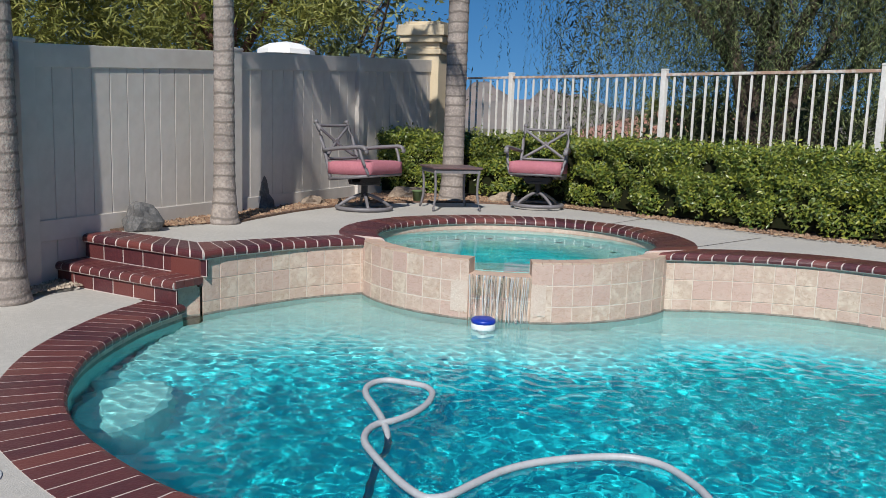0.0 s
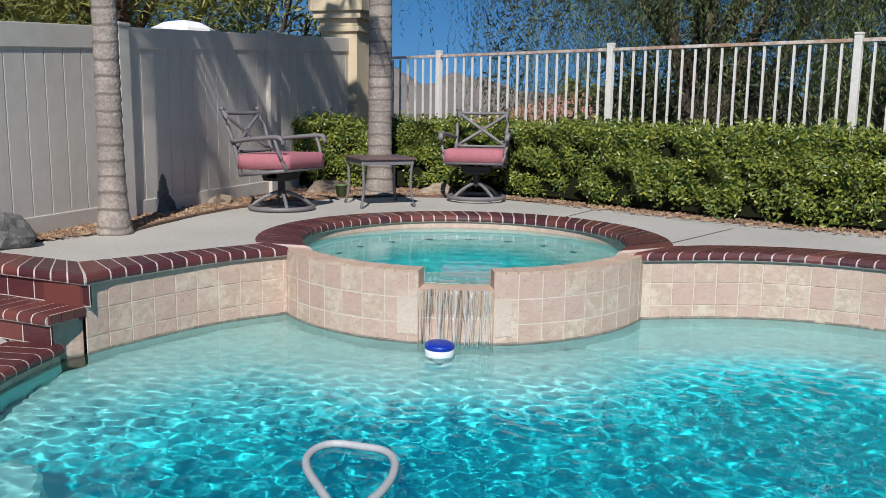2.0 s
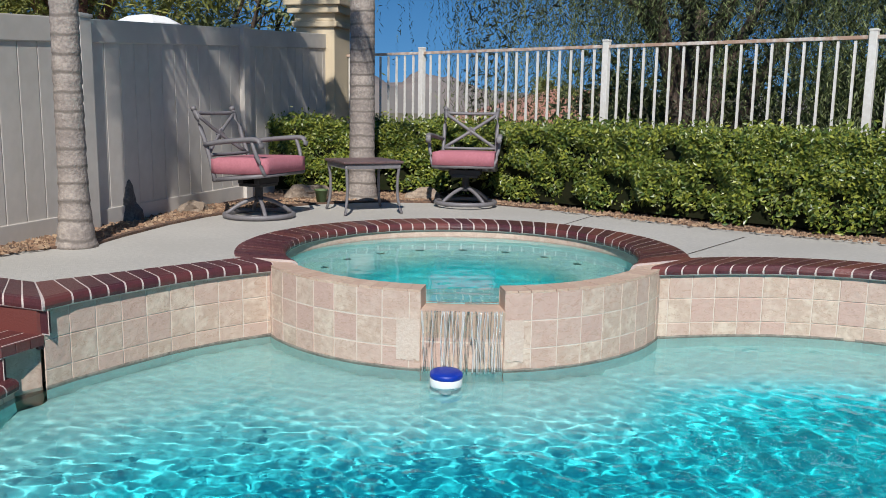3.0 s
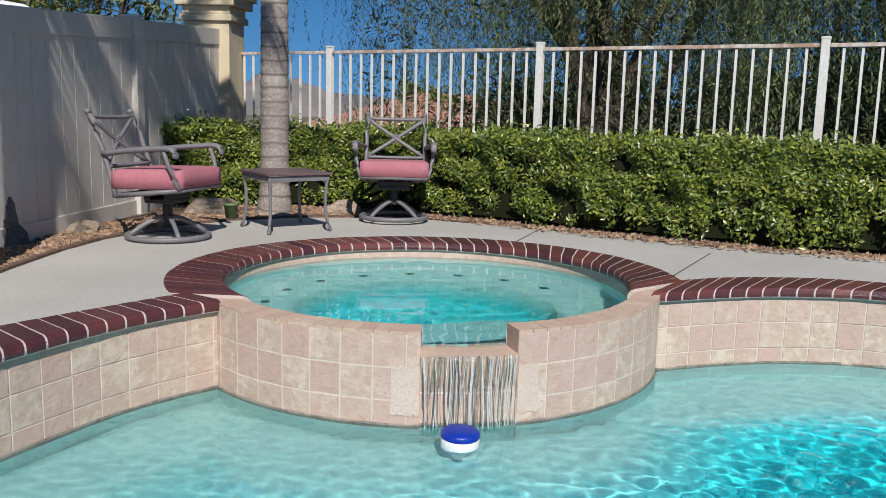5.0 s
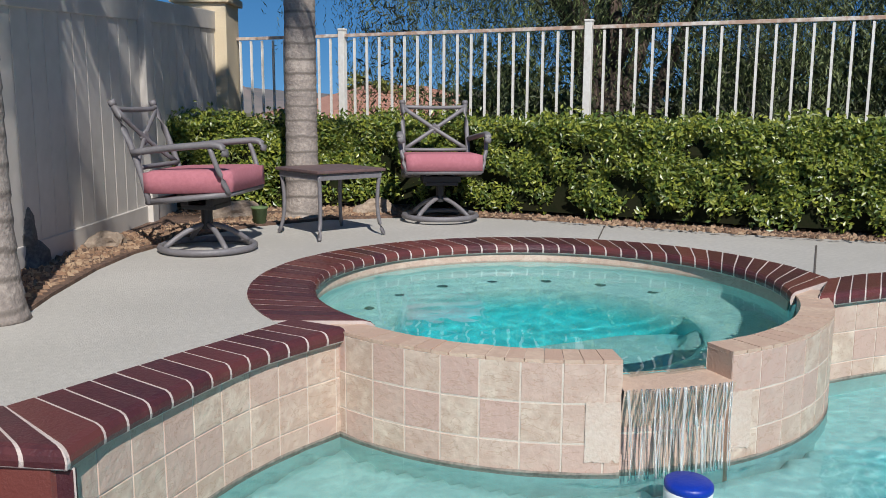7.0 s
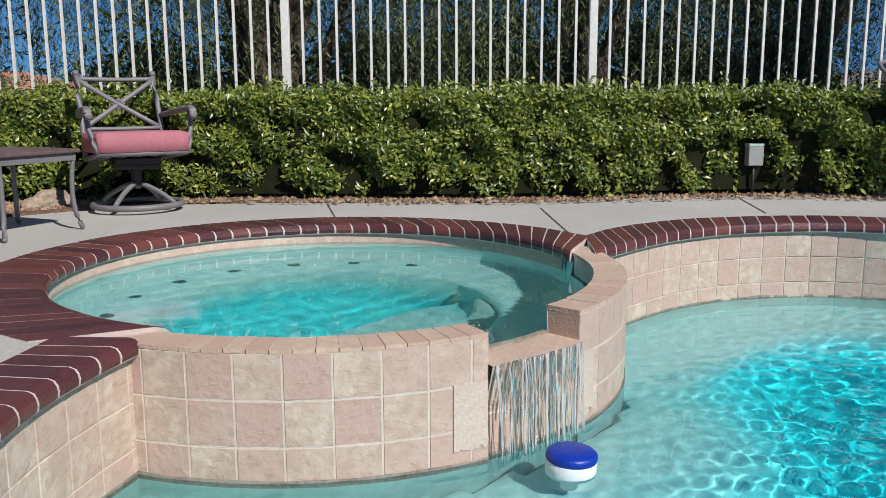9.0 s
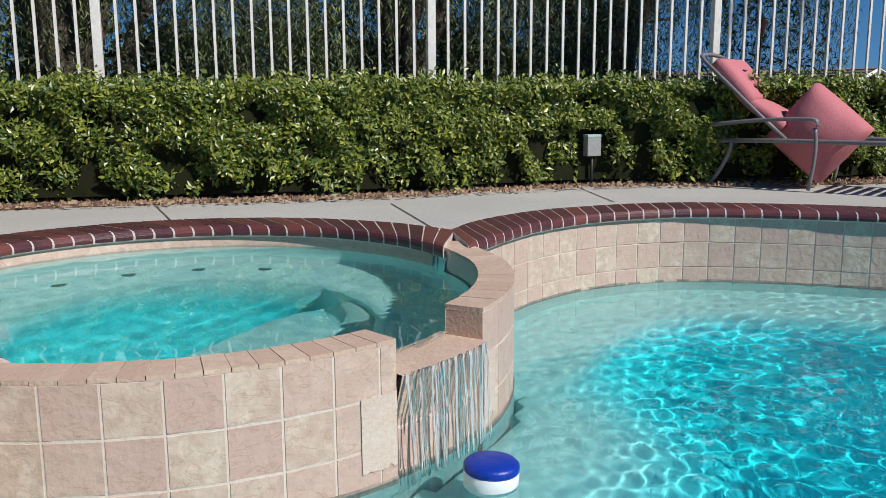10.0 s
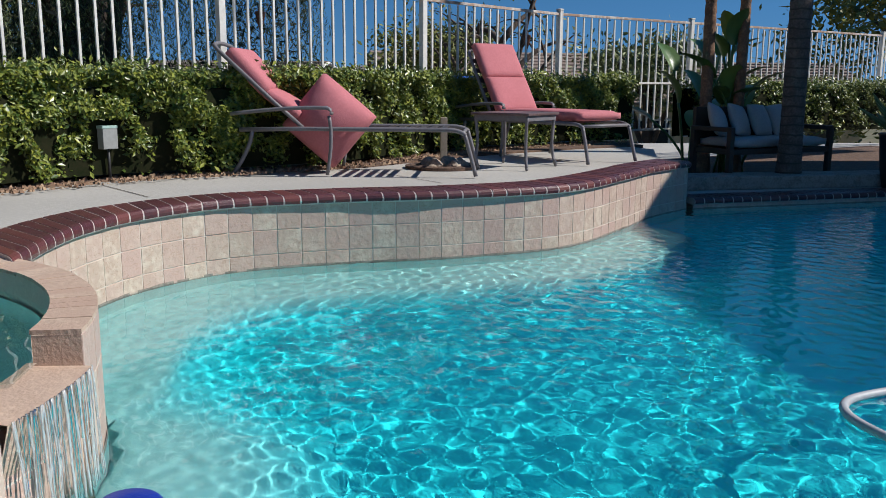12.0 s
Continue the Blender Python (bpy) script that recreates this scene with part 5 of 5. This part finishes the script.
M_BOOT = mat("fibrous_palm_bark", (0.30, 0.17, 0.10), 0.95, var=(0.15, 0.085, 0.055), scale=9, fine=45, amount=0.9, bump=1.0, bump_scale=45)
bird = empty("bird_of_paradise", pose(8.35, 0.98, Z_LOW))
tagged(bird, "tall bird of paradise plant with broad green paddle leaves", "plant")
rc = random.Random(4)


def paddle_leaf(base, az, lean, stalk, length, width):
    """A stalk that arches outward and ends in one broad, folded, drooping blade."""
    out = Vector((math.cos(az), math.sin(az), 0))
    side = Vector((-out.y, out.x, 0))
    tip = base + Vector((0, 0, stalk)) + out * lean
    stem = bent(base, base + Vector((0, 0, stalk * 0.6)) + out * lean * 0.25, tip, 8)
    bar("stalk", stem, 0.016, bird, M_PADDLE, sides=6)
    d = (stem[-1] - stem[-2]).normalized()
    v, f = [], []
    n = 9
    for k in range(n + 1):
        t = k / n
        mid = tip + d * length * t + (out * 0.25 - Vector((0, 0, 0.35))) * length * t * t
        w = width * math.sin(math.pi * min(1.0, 0.06 + 0.94 * t)) ** 0.7 * (1 - 0.25 * t)
        sag = 0.35 * w
        tear = 0.012 * noise.noise(Vector((k * 2.1, az, 1)))
        nrm = d.cross(side).normalized()
        for u in (-1, -0.5, 0, 0.5, 1):
            v.append(mid + side * (w * u) + nrm * (sag * abs(u) + tear))
    for k in range(n):
        for j in range(4):
            o = 5 * k + j
            f.append((o, o + 1, o + 6, o + 5))
    raw("blade", v, f, M_PADDLE, bird, smooth=True)


for k in range(22):
    a_ = k * 2.4 + rc.uniform(-0.3, 0.3)
    paddle_leaf(Vector((rc.uniform(-0.25, 0.25), rc.uniform(-0.35, 0.35), 0)), a_, rc.uniform(0.1, 0.55), rc.uniform(0.55, 1.6), rc.uniform(0.45, 0.65), rc.uniform(0.11, 0.16))
palm("palm_tree", 8.0, 1.25, Z_LOW, 0.07, 7.4, (0.012, 0.0), "thin brown palm trunk rising beside the bird of paradise", bark=M_BOOT)
palm("palm_tree", 8.05, 0.84, Z_LOW, 0.065, 7.6, (0.0, -0.01), "thin rough brown palm trunk beside the bird of paradise", bark=M_BOOT)
palm("palm_tree", 7.0, 0.70, Z_LOW, 0.12, 7.8, (0.0, 0.0), "thick palm trunk by the bench, shade put into its bark colour", bark=M_TRUNK_SHADED)
potp = empty("potted_agave", pose(6.75, -0.38, Z_LOW))
tagged(potp, "dark spiky agave in a dark pot", "potted plant")
bm = bmesh.new()
lathe(bm, [(0.13, 0), (0.17, 0.2), (0.2, 0.55), (0.22, 0.57), (0.2, 0.58), (0.02, 0.55)], 20)
part("pot", bm, M_DARK, potp, smooth=True)
for k in range(22):
    az, el = k * 2.4, 0.35 + 0.05 * k
    d = Vector((math.cos(az) * math.cos(el), math.sin(az) * math.cos(el), math.sin(el)))
    bm = bmesh.new()
    tube(bm, [Vector((0, 0, 0.55)) + d * 0.5 * t + Vector((0, 0, 0.06 * t)) for t in (0, 0.3, 0.6, 0.85, 1.0)], 0.03, 6, radii=[0.025, 0.034, 0.028, 0.014, 0.002])
    part("leaf", bm, M_CACT, potp)

lid = empty("skimmer_lid", pose(-1.72, 3.02, Z_LOW + 0.002))
tagged(lid, "round off-white skimmer lid set in the deck", "skimmer lid")
bm = bmesh.new()
lathe(bm, [(0.14, 0.0), (0.14, 0.004), (0.135, 0.007), (0.01, 0.008)], 32)
part("cover", bm, M_WPLAST, lid)
bm = bmesh.new()
lathe(bm, [(0.018, 0.008), (0.018, 0.0095), (0.004, 0.0096)], 12)
part("finger_hole", bm, M_DARK, lid)
crate = empty("plant_pot", pose(-0.33, 10.25, Z_UP + 0.018))
tagged(crate, "small green plastic plant pot by the palm", "plant pot")
bm = bmesh.new()
lathe(bm, [(0.045, 0.0), (0.06, 0.11), (0.066, 0.112), (0.066, 0.125), (0.055, 0.125), (0.05, 0.03)], 18)
part("pot", bm, M_CACT, crate, smooth=True)


# ---- trees and the distance ----
def leaf_cloud(name, centres, normals, size, aspect, material, parent, seed, droop=None):
    """Many small separate leaves as one mesh."""
    r = np.random.RandomState(seed)
    n = len(centres)
    nr = normals + r.randn(n, 3) * 0.6
    nr /= np.linalg.norm(nr, axis=1)[:, None]
    d = np.cross(nr, r.randn(n, 3)) if droop is None else droop + r.randn(n, 3) * 0.35
    d /= np.linalg.norm(d, axis=1)[:, None]
    w = np.cross(nr, d)
    w /= np.linalg.norm(w, axis=1)[:, None] + 1e-9
    ln = (size * (0.6 + 0.8 * r.rand(n)))[:, None]
    V = np.stack([centres - d * ln, centres + w * ln * aspect, centres + d * ln, centres - w * ln * aspect], 1).reshape(-1, 3)
    me = bpy.data.meshes.new(name)
    me.from_pydata(V.tolist(), [], np.arange(n * 4).reshape(-1, 4).tolist())
    me.materials.append(material)
    o = new(name, me)
    o.parent = parent
    return o


def limbs(parent, seed, height, spread, r0, material, count=7, start=0.45):
    """A tapered trunk with forking limbs; returns the limb tips."""
    rl = random.Random(seed)
    bm = bmesh.new()
    trunk = [Vector((0.12 * math.sin(3 * t + seed) * height * 0.12, 0.1 * math.cos(2.3 * t + seed) * height * 0.1, height * start * 1.3 * t)) for t in (0, 0.2, 0.4, 0.6, 0.8, 1.0)]
    tube(bm, trunk, r0, 12, radii=[r0 * (1.25 - 0.6 * k / 5) for k in range(6)])
    tips = []
    for k in range(count):
        base = trunk[2 + k % 4]
        az = k * 2.4 + rl.random()
        end = Vector((math.cos(az) * spread * rl.uniform(0.4, 0.95), math.sin(az) * spread * rl.uniform(0.4, 0.95), height * rl.uniform(0.65, 0.98)))
        mid = base.lerp(end, 0.5) + Vector((rl.uniform(-0.3, 0.3), rl.uniform(-0.3, 0.3), 0.12 * height))
        line = bent(base, mid, end, 7)
        tube(bm, line, 0.1, 7, radii=[r0 * 0.5 * (1 - 0.85 * j / 7) for j in range(8)])
        tips.append(end)
        for q in range(3):
            s0 = line[3 + q]
            e2 = s0 + Vector((rl.uniform(-1, 1), rl.uniform(-1, 1), rl.uniform(0.0, 0.8))) * spread * 0.35
            tube(bm, bent(s0, s0.lerp(e2, 0.5) + Vector((0, 0, 0.2)), e2, 4), 0.05, 5, radii=[r0 * 0.2 * (1 - 0.2 * j) for j in range(5)])
            tips.append(e2)
    part("trunk", bm, material, parent, smooth=True)
    return tips


M_TRUNK = mat("tree_bark", (0.14, 0.10, 0.075), 0.95, var=(0.07, 0.05, 0.04), scale=5, fine=30, amount=0.9, bump=1.0, bump_scale=25)
M_PINEBARK = mat("pine_bark", (0.22, 0.10, 0.065), 0.95, var=(0.10, 0.05, 0.035), scale=4, fine=25, amount=0.9, bump=1.0, bump_scale=20)
M_PEPPER = mat("pepper_leaf", (0.035, 0.060, 0.018), 0.6, var=(0.018, 0.032, 0.011), scale=1.0, fine=9, random_mix=(0.22, 0.26, 0.09), island=True)
# inner leaves in a darker copy, the shade inside the crown put into colour
M_INNER = mat("shaded_pepper_leaf", (0.022, 0.030, 0.011), 0.7, var=(0.030, 0.022, 0.013), scale=1.0, fine=9, random_mix=(0.05, 0.055, 0.022), island=True)
M_PINE = mat("pine_needles", (0.14, 0.155, 0.028), 0.6, var=(0.065, 0.09, 0.02), scale=1.0, fine=7, random_mix=(0.27, 0.26, 0.05), island=True)
M_OLIVE = mat("pale_leaf", (0.16, 0.19, 0.07), 0.5, var=(0.10, 0.13, 0.05), scale=1.5, fine=9, random_mix=(0.28, 0.30, 0.12), island=True)
G = -2.6


def pepper_tree(x, y, seed, height, spread, strands, low, trail=0):
    t = empty("pepper_tree", pose(x, y, G))
    tagged(t, "weeping pepper tree with fine hanging foliage beyond the fence", "tree", "pepper trees beyond the fence")
    tips = limbs(t, seed, height, spread, 0.26, M_TRUNK, 9, 0.5)
    r = np.random.RandomState(seed)
    C, D = [], []
    for k in range(strands):
        a, rad = r.rand() * math.tau, spread * math.sqrt(r.rand())
        if r.rand() < 0.5:
            tip = tips[r.randint(len(tips))]
            sx, sy = tip.x + r.randn() * 0.5, tip.y + r.randn() * 0.5
        else:
            sx, sy = rad * math.cos(a), rad * math.sin(a)
        rr = min(1.0, math.hypot(sx, sy) / spread)
        top = height * (0.70 + 0.30 * math.sqrt(max(0, 1 - rr * rr))) - r.rand() * 1.8
        L = 0.8 + 2.6 * r.rand() ** 1.2
        L = min(L, top - low - r.rand() * 0.9)
        if L < 0.3:
            continue
        m = int(L / 0.030)
        z = top - np.arange(m) * 0.030
        sway = np.stack([sx + 0.10 * np.sin(np.arange(m) * 0.08 + k) + r.randn(m) * 0.022, sy + 0.10 * np.cos(np.arange(m) * 0.07 + k) + r.randn(m) * 0.022, z], 1)
        C.append(sway)
        D.append(np.stack([r.randn(m) * 0.6, r.randn(m) * 0.6, -np.ones(m)], 1))
    for k in range(trail):
        m = 25 + r.randint(30)
        sx, sy = -spread - 0.2 + 0.45 * r.randn(), 0.9 + 0.3 * r.randn()
        z = height * 0.78 + 0.3 * r.randn() - np.arange(m) * 0.036
        C.append(np.stack([sx + 0.05 * np.sin(np.arange(m) * 0.08 + k) + r.randn(m) * 0.018, sy + r.randn(m) * 0.018, z], 1))
        D.append(np.stack([r.randn(m) * 0.6, r.randn(m) * 0.6, -np.ones(m)], 1))
    C, D = np.concatenate(C), np.concatenate(D)
    leaf_cloud("crown", C, r.randn(len(C), 3), 0.030, 0.17, M_PEPPER, t, seed, D)
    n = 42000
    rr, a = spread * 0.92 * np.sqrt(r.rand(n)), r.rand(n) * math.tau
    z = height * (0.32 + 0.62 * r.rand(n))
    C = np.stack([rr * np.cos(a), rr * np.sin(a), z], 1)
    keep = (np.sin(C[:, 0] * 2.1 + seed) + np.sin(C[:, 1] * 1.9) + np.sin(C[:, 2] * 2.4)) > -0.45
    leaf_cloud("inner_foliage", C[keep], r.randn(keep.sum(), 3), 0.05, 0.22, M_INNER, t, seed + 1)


pepper_tree(4.8, 13.2, 21, 8.2, 3.5, 2100, 2.9, 26)
pepper_tree(7.6, 10.6, 22, 8.4, 3.0, 1700, 2.5)
pepper_tree(10.2, 8.6, 23, 8.0, 3.0, 1600, 2.5)


def clump_tree(name, x, y, z0, seed, height, spread, low, material, bark, label, clumps, per, leaf, aspect, r0=0.25, squash=0.6, bunch=0.16):
    t = empty(name, pose(x, y, z0))
    tagged(t, label, "tree")
    tips = limbs(t, seed, height, spread, r0, bark, 10, 0.55)
    r = np.random.RandomState(seed)
    C = []
    for k in range(clumps):
        if k < len(tips):
            c = np.array(tips[k])
        else:
            a, rad = r.rand() * math.tau, spread * math.sqrt(r.rand())
            c = np.array((rad * math.cos(a), rad * math.sin(a), low + (height - low) * r.rand() * (1.05 - 0.4 * rad / spread)))
        c[2] = max(c[2], low)
        s = spread * (bunch + 0.14 * r.rand())
        C.append(c + r.randn(per, 3) * np.array((s, s, s * squash)) * 0.6)
    C = np.concatenate(C)
    leaf_cloud("crown", C, np.tile((0.0, 0.0, 0.6), (len(C), 1)), leaf, aspect, material, t, seed)
    return t


# added shrubs, a dark backdrop where the slope lies in shade
for k, (x, y) in enumerate(((5.6, 16.0), (8.4, 14.6), (10.6, 12.6), (12.8, 10.6))):
    clump_tree("shrub", x, y, G, 70 + k, 4.9, 2.1, 0.6, M_PEPPER, M_TRUNK, "dense shrub added as a dark backdrop for the shaded slope", 80, 170, 0.10, 0.35, 0.1, 0.8)
for k, (x, y, h, s) in enumerate(((-4.3, 18.0, 11.0, 3.8), (-9.0, 18.5, 10.0, 3.6), (-12.5, 14.5, 10.0, 3.6), (-7.0, 24.0, 11.5, 4.0), (-15.0, 20.0, 11.0, 4.0))):
    clump_tree("pine_tree", x, y, G, 40 + k, h, s, 4.3, M_PINE, M_PINEBARK, "tall pine with reddish trunk and yellow-green needles", 150, 420, 0.095, 0.13, 0.20, 0.6, 0.11)
clump_tree("broadleaf_tree", -1.9, 17.0, G, 51, 6.6, 1.9, 4.2, M_OLIVE, M_TRUNK, "sparse pale-leaved tree behind the gate pillar", 34, 70, 0.07, 0.4, 0.12)
clump_tree("broadleaf_tree", 17.0, 2.2, G, 52, 6.5, 2.4, 3.6, M_PINE, M_TRUNK, "nearly bare tree with dark branches beyond the fence", 16, 40, 0.06, 0.4, 0.16)
clump_tree("broadleaf_tree", 24.0, -3.6, G, 53, 5.6, 2.2, 2.5, M_OLIVE, M_TRUNK, "round green tree beside a far house", 50, 120, 0.10, 0.4, 0.2)
clump_tree("broadleaf_tree", 26.0, 2.6, G, 54, 5.4, 2.6, 2.0, M_PINE, M_TRUNK, "round dark green tree beside a far house", 50, 120, 0.10, 0.4, 0.2)
clump_tree("broadleaf_tree", 22.0, -12.0, G, 55, 9.5, 4.5, 2.0, M_PINE, M_TRUNK, "large dark tree behind the far fence", 90, 140, 0.14, 0.4, 0.3)
clump_tree("broadleaf_tree", 8.5, 33.0, G, 56, 5.2, 1.4, 2.5, M_PINE, M_TRUNK, "small dark tree beside the pink-roofed house", 30, 100, 0.12, 0.4, 0.15)

M_ROOF = mat("clay_roof", (0.46, 0.24, 0.17), 0.85, var=(0.36, 0.18, 0.13), scale=0.8, fine=7, amount=0.7, bump=0.5, bump_scale=12)
M_ROOFB = mat("brown_roof", (0.27, 0.20, 0.16), 0.85, var=(0.19, 0.14, 0.11), scale=0.8, fine=7, amount=0.7, bump=0.5, bump_scale=12)
M_GLASS = mat("dark_glass", (0.03, 0.04, 0.05), 0.08, scale=2, fine=9)


def house(x, y, turn, size, eave, pitch, material, label, over=0.5, base=G, courses=14, hip=0.0):
    """A house with its ridge along the x axis, gabled or hipped, its roof laid in stepped courses."""
    h = empty("house", pose(x, y, base, 0, 0, turn))
    tagged(h, label, "house")
    lx, ly = size[0] / 2, size[1] / 2
    top = eave + ly * pitch
    raw("wall", [(-lx, -ly, 0), (lx, -ly, 0), (lx, ly, 0), (-lx, ly, 0), (-lx, -ly, eave), (lx, -ly, eave), (lx, ly, eave), (-lx, ly, eave), (-lx, 0, top), (lx, 0, top)],
        [(0, 1, 5, 4), (2, 3, 7, 6), (1, 2, 6, 5), (3, 0, 4, 7)] if hip else [(0, 1, 5, 4), (2, 3, 7, 6), (1, 2, 6, 9, 5), (3, 0, 4, 8, 7)], M_STUCCO, h)
    for s in (-1, 1):
        v, f = [], []
        for k in range(courses):
            a, b = k / courses, (k + 1) / courses
            ya, yb = s * (ly + over) * (1 - a), s * (ly + over) * (1 - b)
            za, zb = top - abs(ya) * pitch + 0.16, top - abs(yb) * pitch + 0.10
            o = len(v)
            xa, xb = lx + over - hip * (ly + over) * a, lx + over - hip * (ly + over) * b
            v += [(-xa, ya, za - 0.09), (xa, ya, za - 0.09), (-xa, ya, za), (xa, ya, za), (-xb, yb, zb), (xb, yb, zb)]
            f += [(o, o + 1, o + 3, o + 2), (o + 2, o + 3, o + 5, o + 4)]
            if k:
                f.append((o - 2, o - 1, o + 1, o))
        f.append((0, 1, len(v) - 1, len(v) - 2))
        raw("roof", v, f, material, h)
    if hip:
        for e in (-1, 1):
            x0, x1 = e * (lx + over), e * (lx + over - hip * (ly + over))
            ze = eave - over * pitch + 0.14
            raw("roof", [(x0, -ly - over, ze), (x0, ly + over, ze), (x1, 0, top + 0.12)], [(0, 1, 2)], material, h)
    for s in (-1, 1) if not hip else ():
        for e in (-1, 1):
            bm = bmesh.new()
            p, q = Vector((e * (lx + over), s * (ly + over), eave - over * pitch)), Vector((e * (lx + over), 0, top))
            tube(bm, [p, q], 0.09, 4)
            part("fascia", bm, M_WHITE, h)
    for k in range(3):
        for s in (-1, 1):
            bm = bmesh.new()
            box(bm, (1.2, 0.08, 1.2), pose(-lx + size[0] * (k + 0.5) / 3, s * (ly + 0.02), eave * 0.62), 0.01)
            w = part("window", bm, M_WHITE, h)
            bm = bmesh.new()
            box(bm, (1.04, 0.02, 1.04), pose(-lx + size[0] * (k + 0.5) / 3, s * (ly + 0.06), eave * 0.62))
            part("pane", bm, M_GLASS, w)
    return h


house(9.2, 33.0, 8, (9.0, 7.0), 3.3, 0.36, M_ROOF, "neighbouring house with a pink clay tile hip roof", hip=1.0)
house(39.0, -1.5, 96, (11.0, 10.0), 3.2, 0.40, M_ROOFB, "far house with a brown tiled gable roof")
house(33.0, -9.5, 80, (9.0, 8.0), 3.2, 0.36, M_ROOFB, "far house with a brown tiled roof and pale walls")
house(44.0, 12.0, 60, (12.0, 9.0), 3.2, 0.35, M_ROOFB, "far house low on the hillside")
# the house at the near end of the garden, its eave along the pool
house(4.55, -9.25, 0, (7.1, 9.4), 6.24, 0.3, M_ROOFB, "two-storey stucco house with a brown roof over the pool", over=0.45, base=Z_LOW)

M_HILL = mat("dry_hill", (0.24, 0.19, 0.17), 0.95, var=(0.15, 0.14, 0.13), scale=0.01, fine=0.12, amount=0.9)


def hill(name, x, y, length, height, turn, label, seed):
    v, f = [], []
    nx_, ny_ = 60, 14
    for j in range(ny_):
        for i in range(nx_):
            u, w = i / (nx_ - 1) * 2 - 1, j / (ny_ - 1) * 2 - 1
            e = max(0, 1 - u * u) ** 0.8 * max(0, 1 - w * w)
            z = height * e * (0.72 + 0.45 * noise.noise(Vector((u * 3 + seed, w * 2, 0))) + 0.12 * noise.noise(Vector((u * 12, w * 8, seed))))
            v.append((u * length / 2, w * length * 0.2, z - 0.4))
    for j in range(ny_ - 1):
        for i in range(nx_ - 1):
            f.append((j * nx_ + i, j * nx_ + i + 1, (j + 1) * nx_ + i + 1, (j + 1) * nx_ + i))
    o = raw(name, v, f, M_HILL, smooth=True)
    o.matrix_world = pose(x, y, G, 0, 0, turn)
    return tagged(o, label, "hill", kind="structure")


hill("backdrop_hill", 32, 430, 120, 26, 0, "distant dry brown hill", 1.3)
hill("backdrop_ridge", 120, 640, 900, 20, -8, "distant low blue-brown ridge", 4.1)
hill("backdrop_ridge", 600, 30, 800, 24, -88, "distant low wooded ridge", 7.7)

# market umbrella top behind the vinyl fence
umb = empty("market_umbrella", pose(-2.55, 13.9, 0.3))
tagged(umb, "white canvas market umbrella behind the fence", "umbrella")
bar("pole", [(0, 0, -0.4), (0, 0, 2.2)], 0.025, umb, M_WHITE)
M_CANVAS = mat("white_canvas", (0.80, 0.80, 0.78), 0.85, var=(0.7, 0.7, 0.68), scale=3, fine=60, bump=0.2)
v = [(0, 0, 2.25)]
f = []
for k in range(8):
    a = k * math.tau / 8 + 0.3
    for rr, zz in ((0.26, 2.21), (0.44, 2.12), (0.455, 2.05)):
        v.append((rr * math.cos(a), rr * math.sin(a), zz))
for k in range(8):
    b_, c_ = 1 + 3 * k, 1 + 3 * ((k + 1) % 8)
    f += [(0, b_, c_), (b_, b_ + 1, c_ + 1, c_), (b_ + 1, b_ + 2, c_ + 2, c_ + 1)]
raw("canopy", v, f, M_CANVAS, umb)
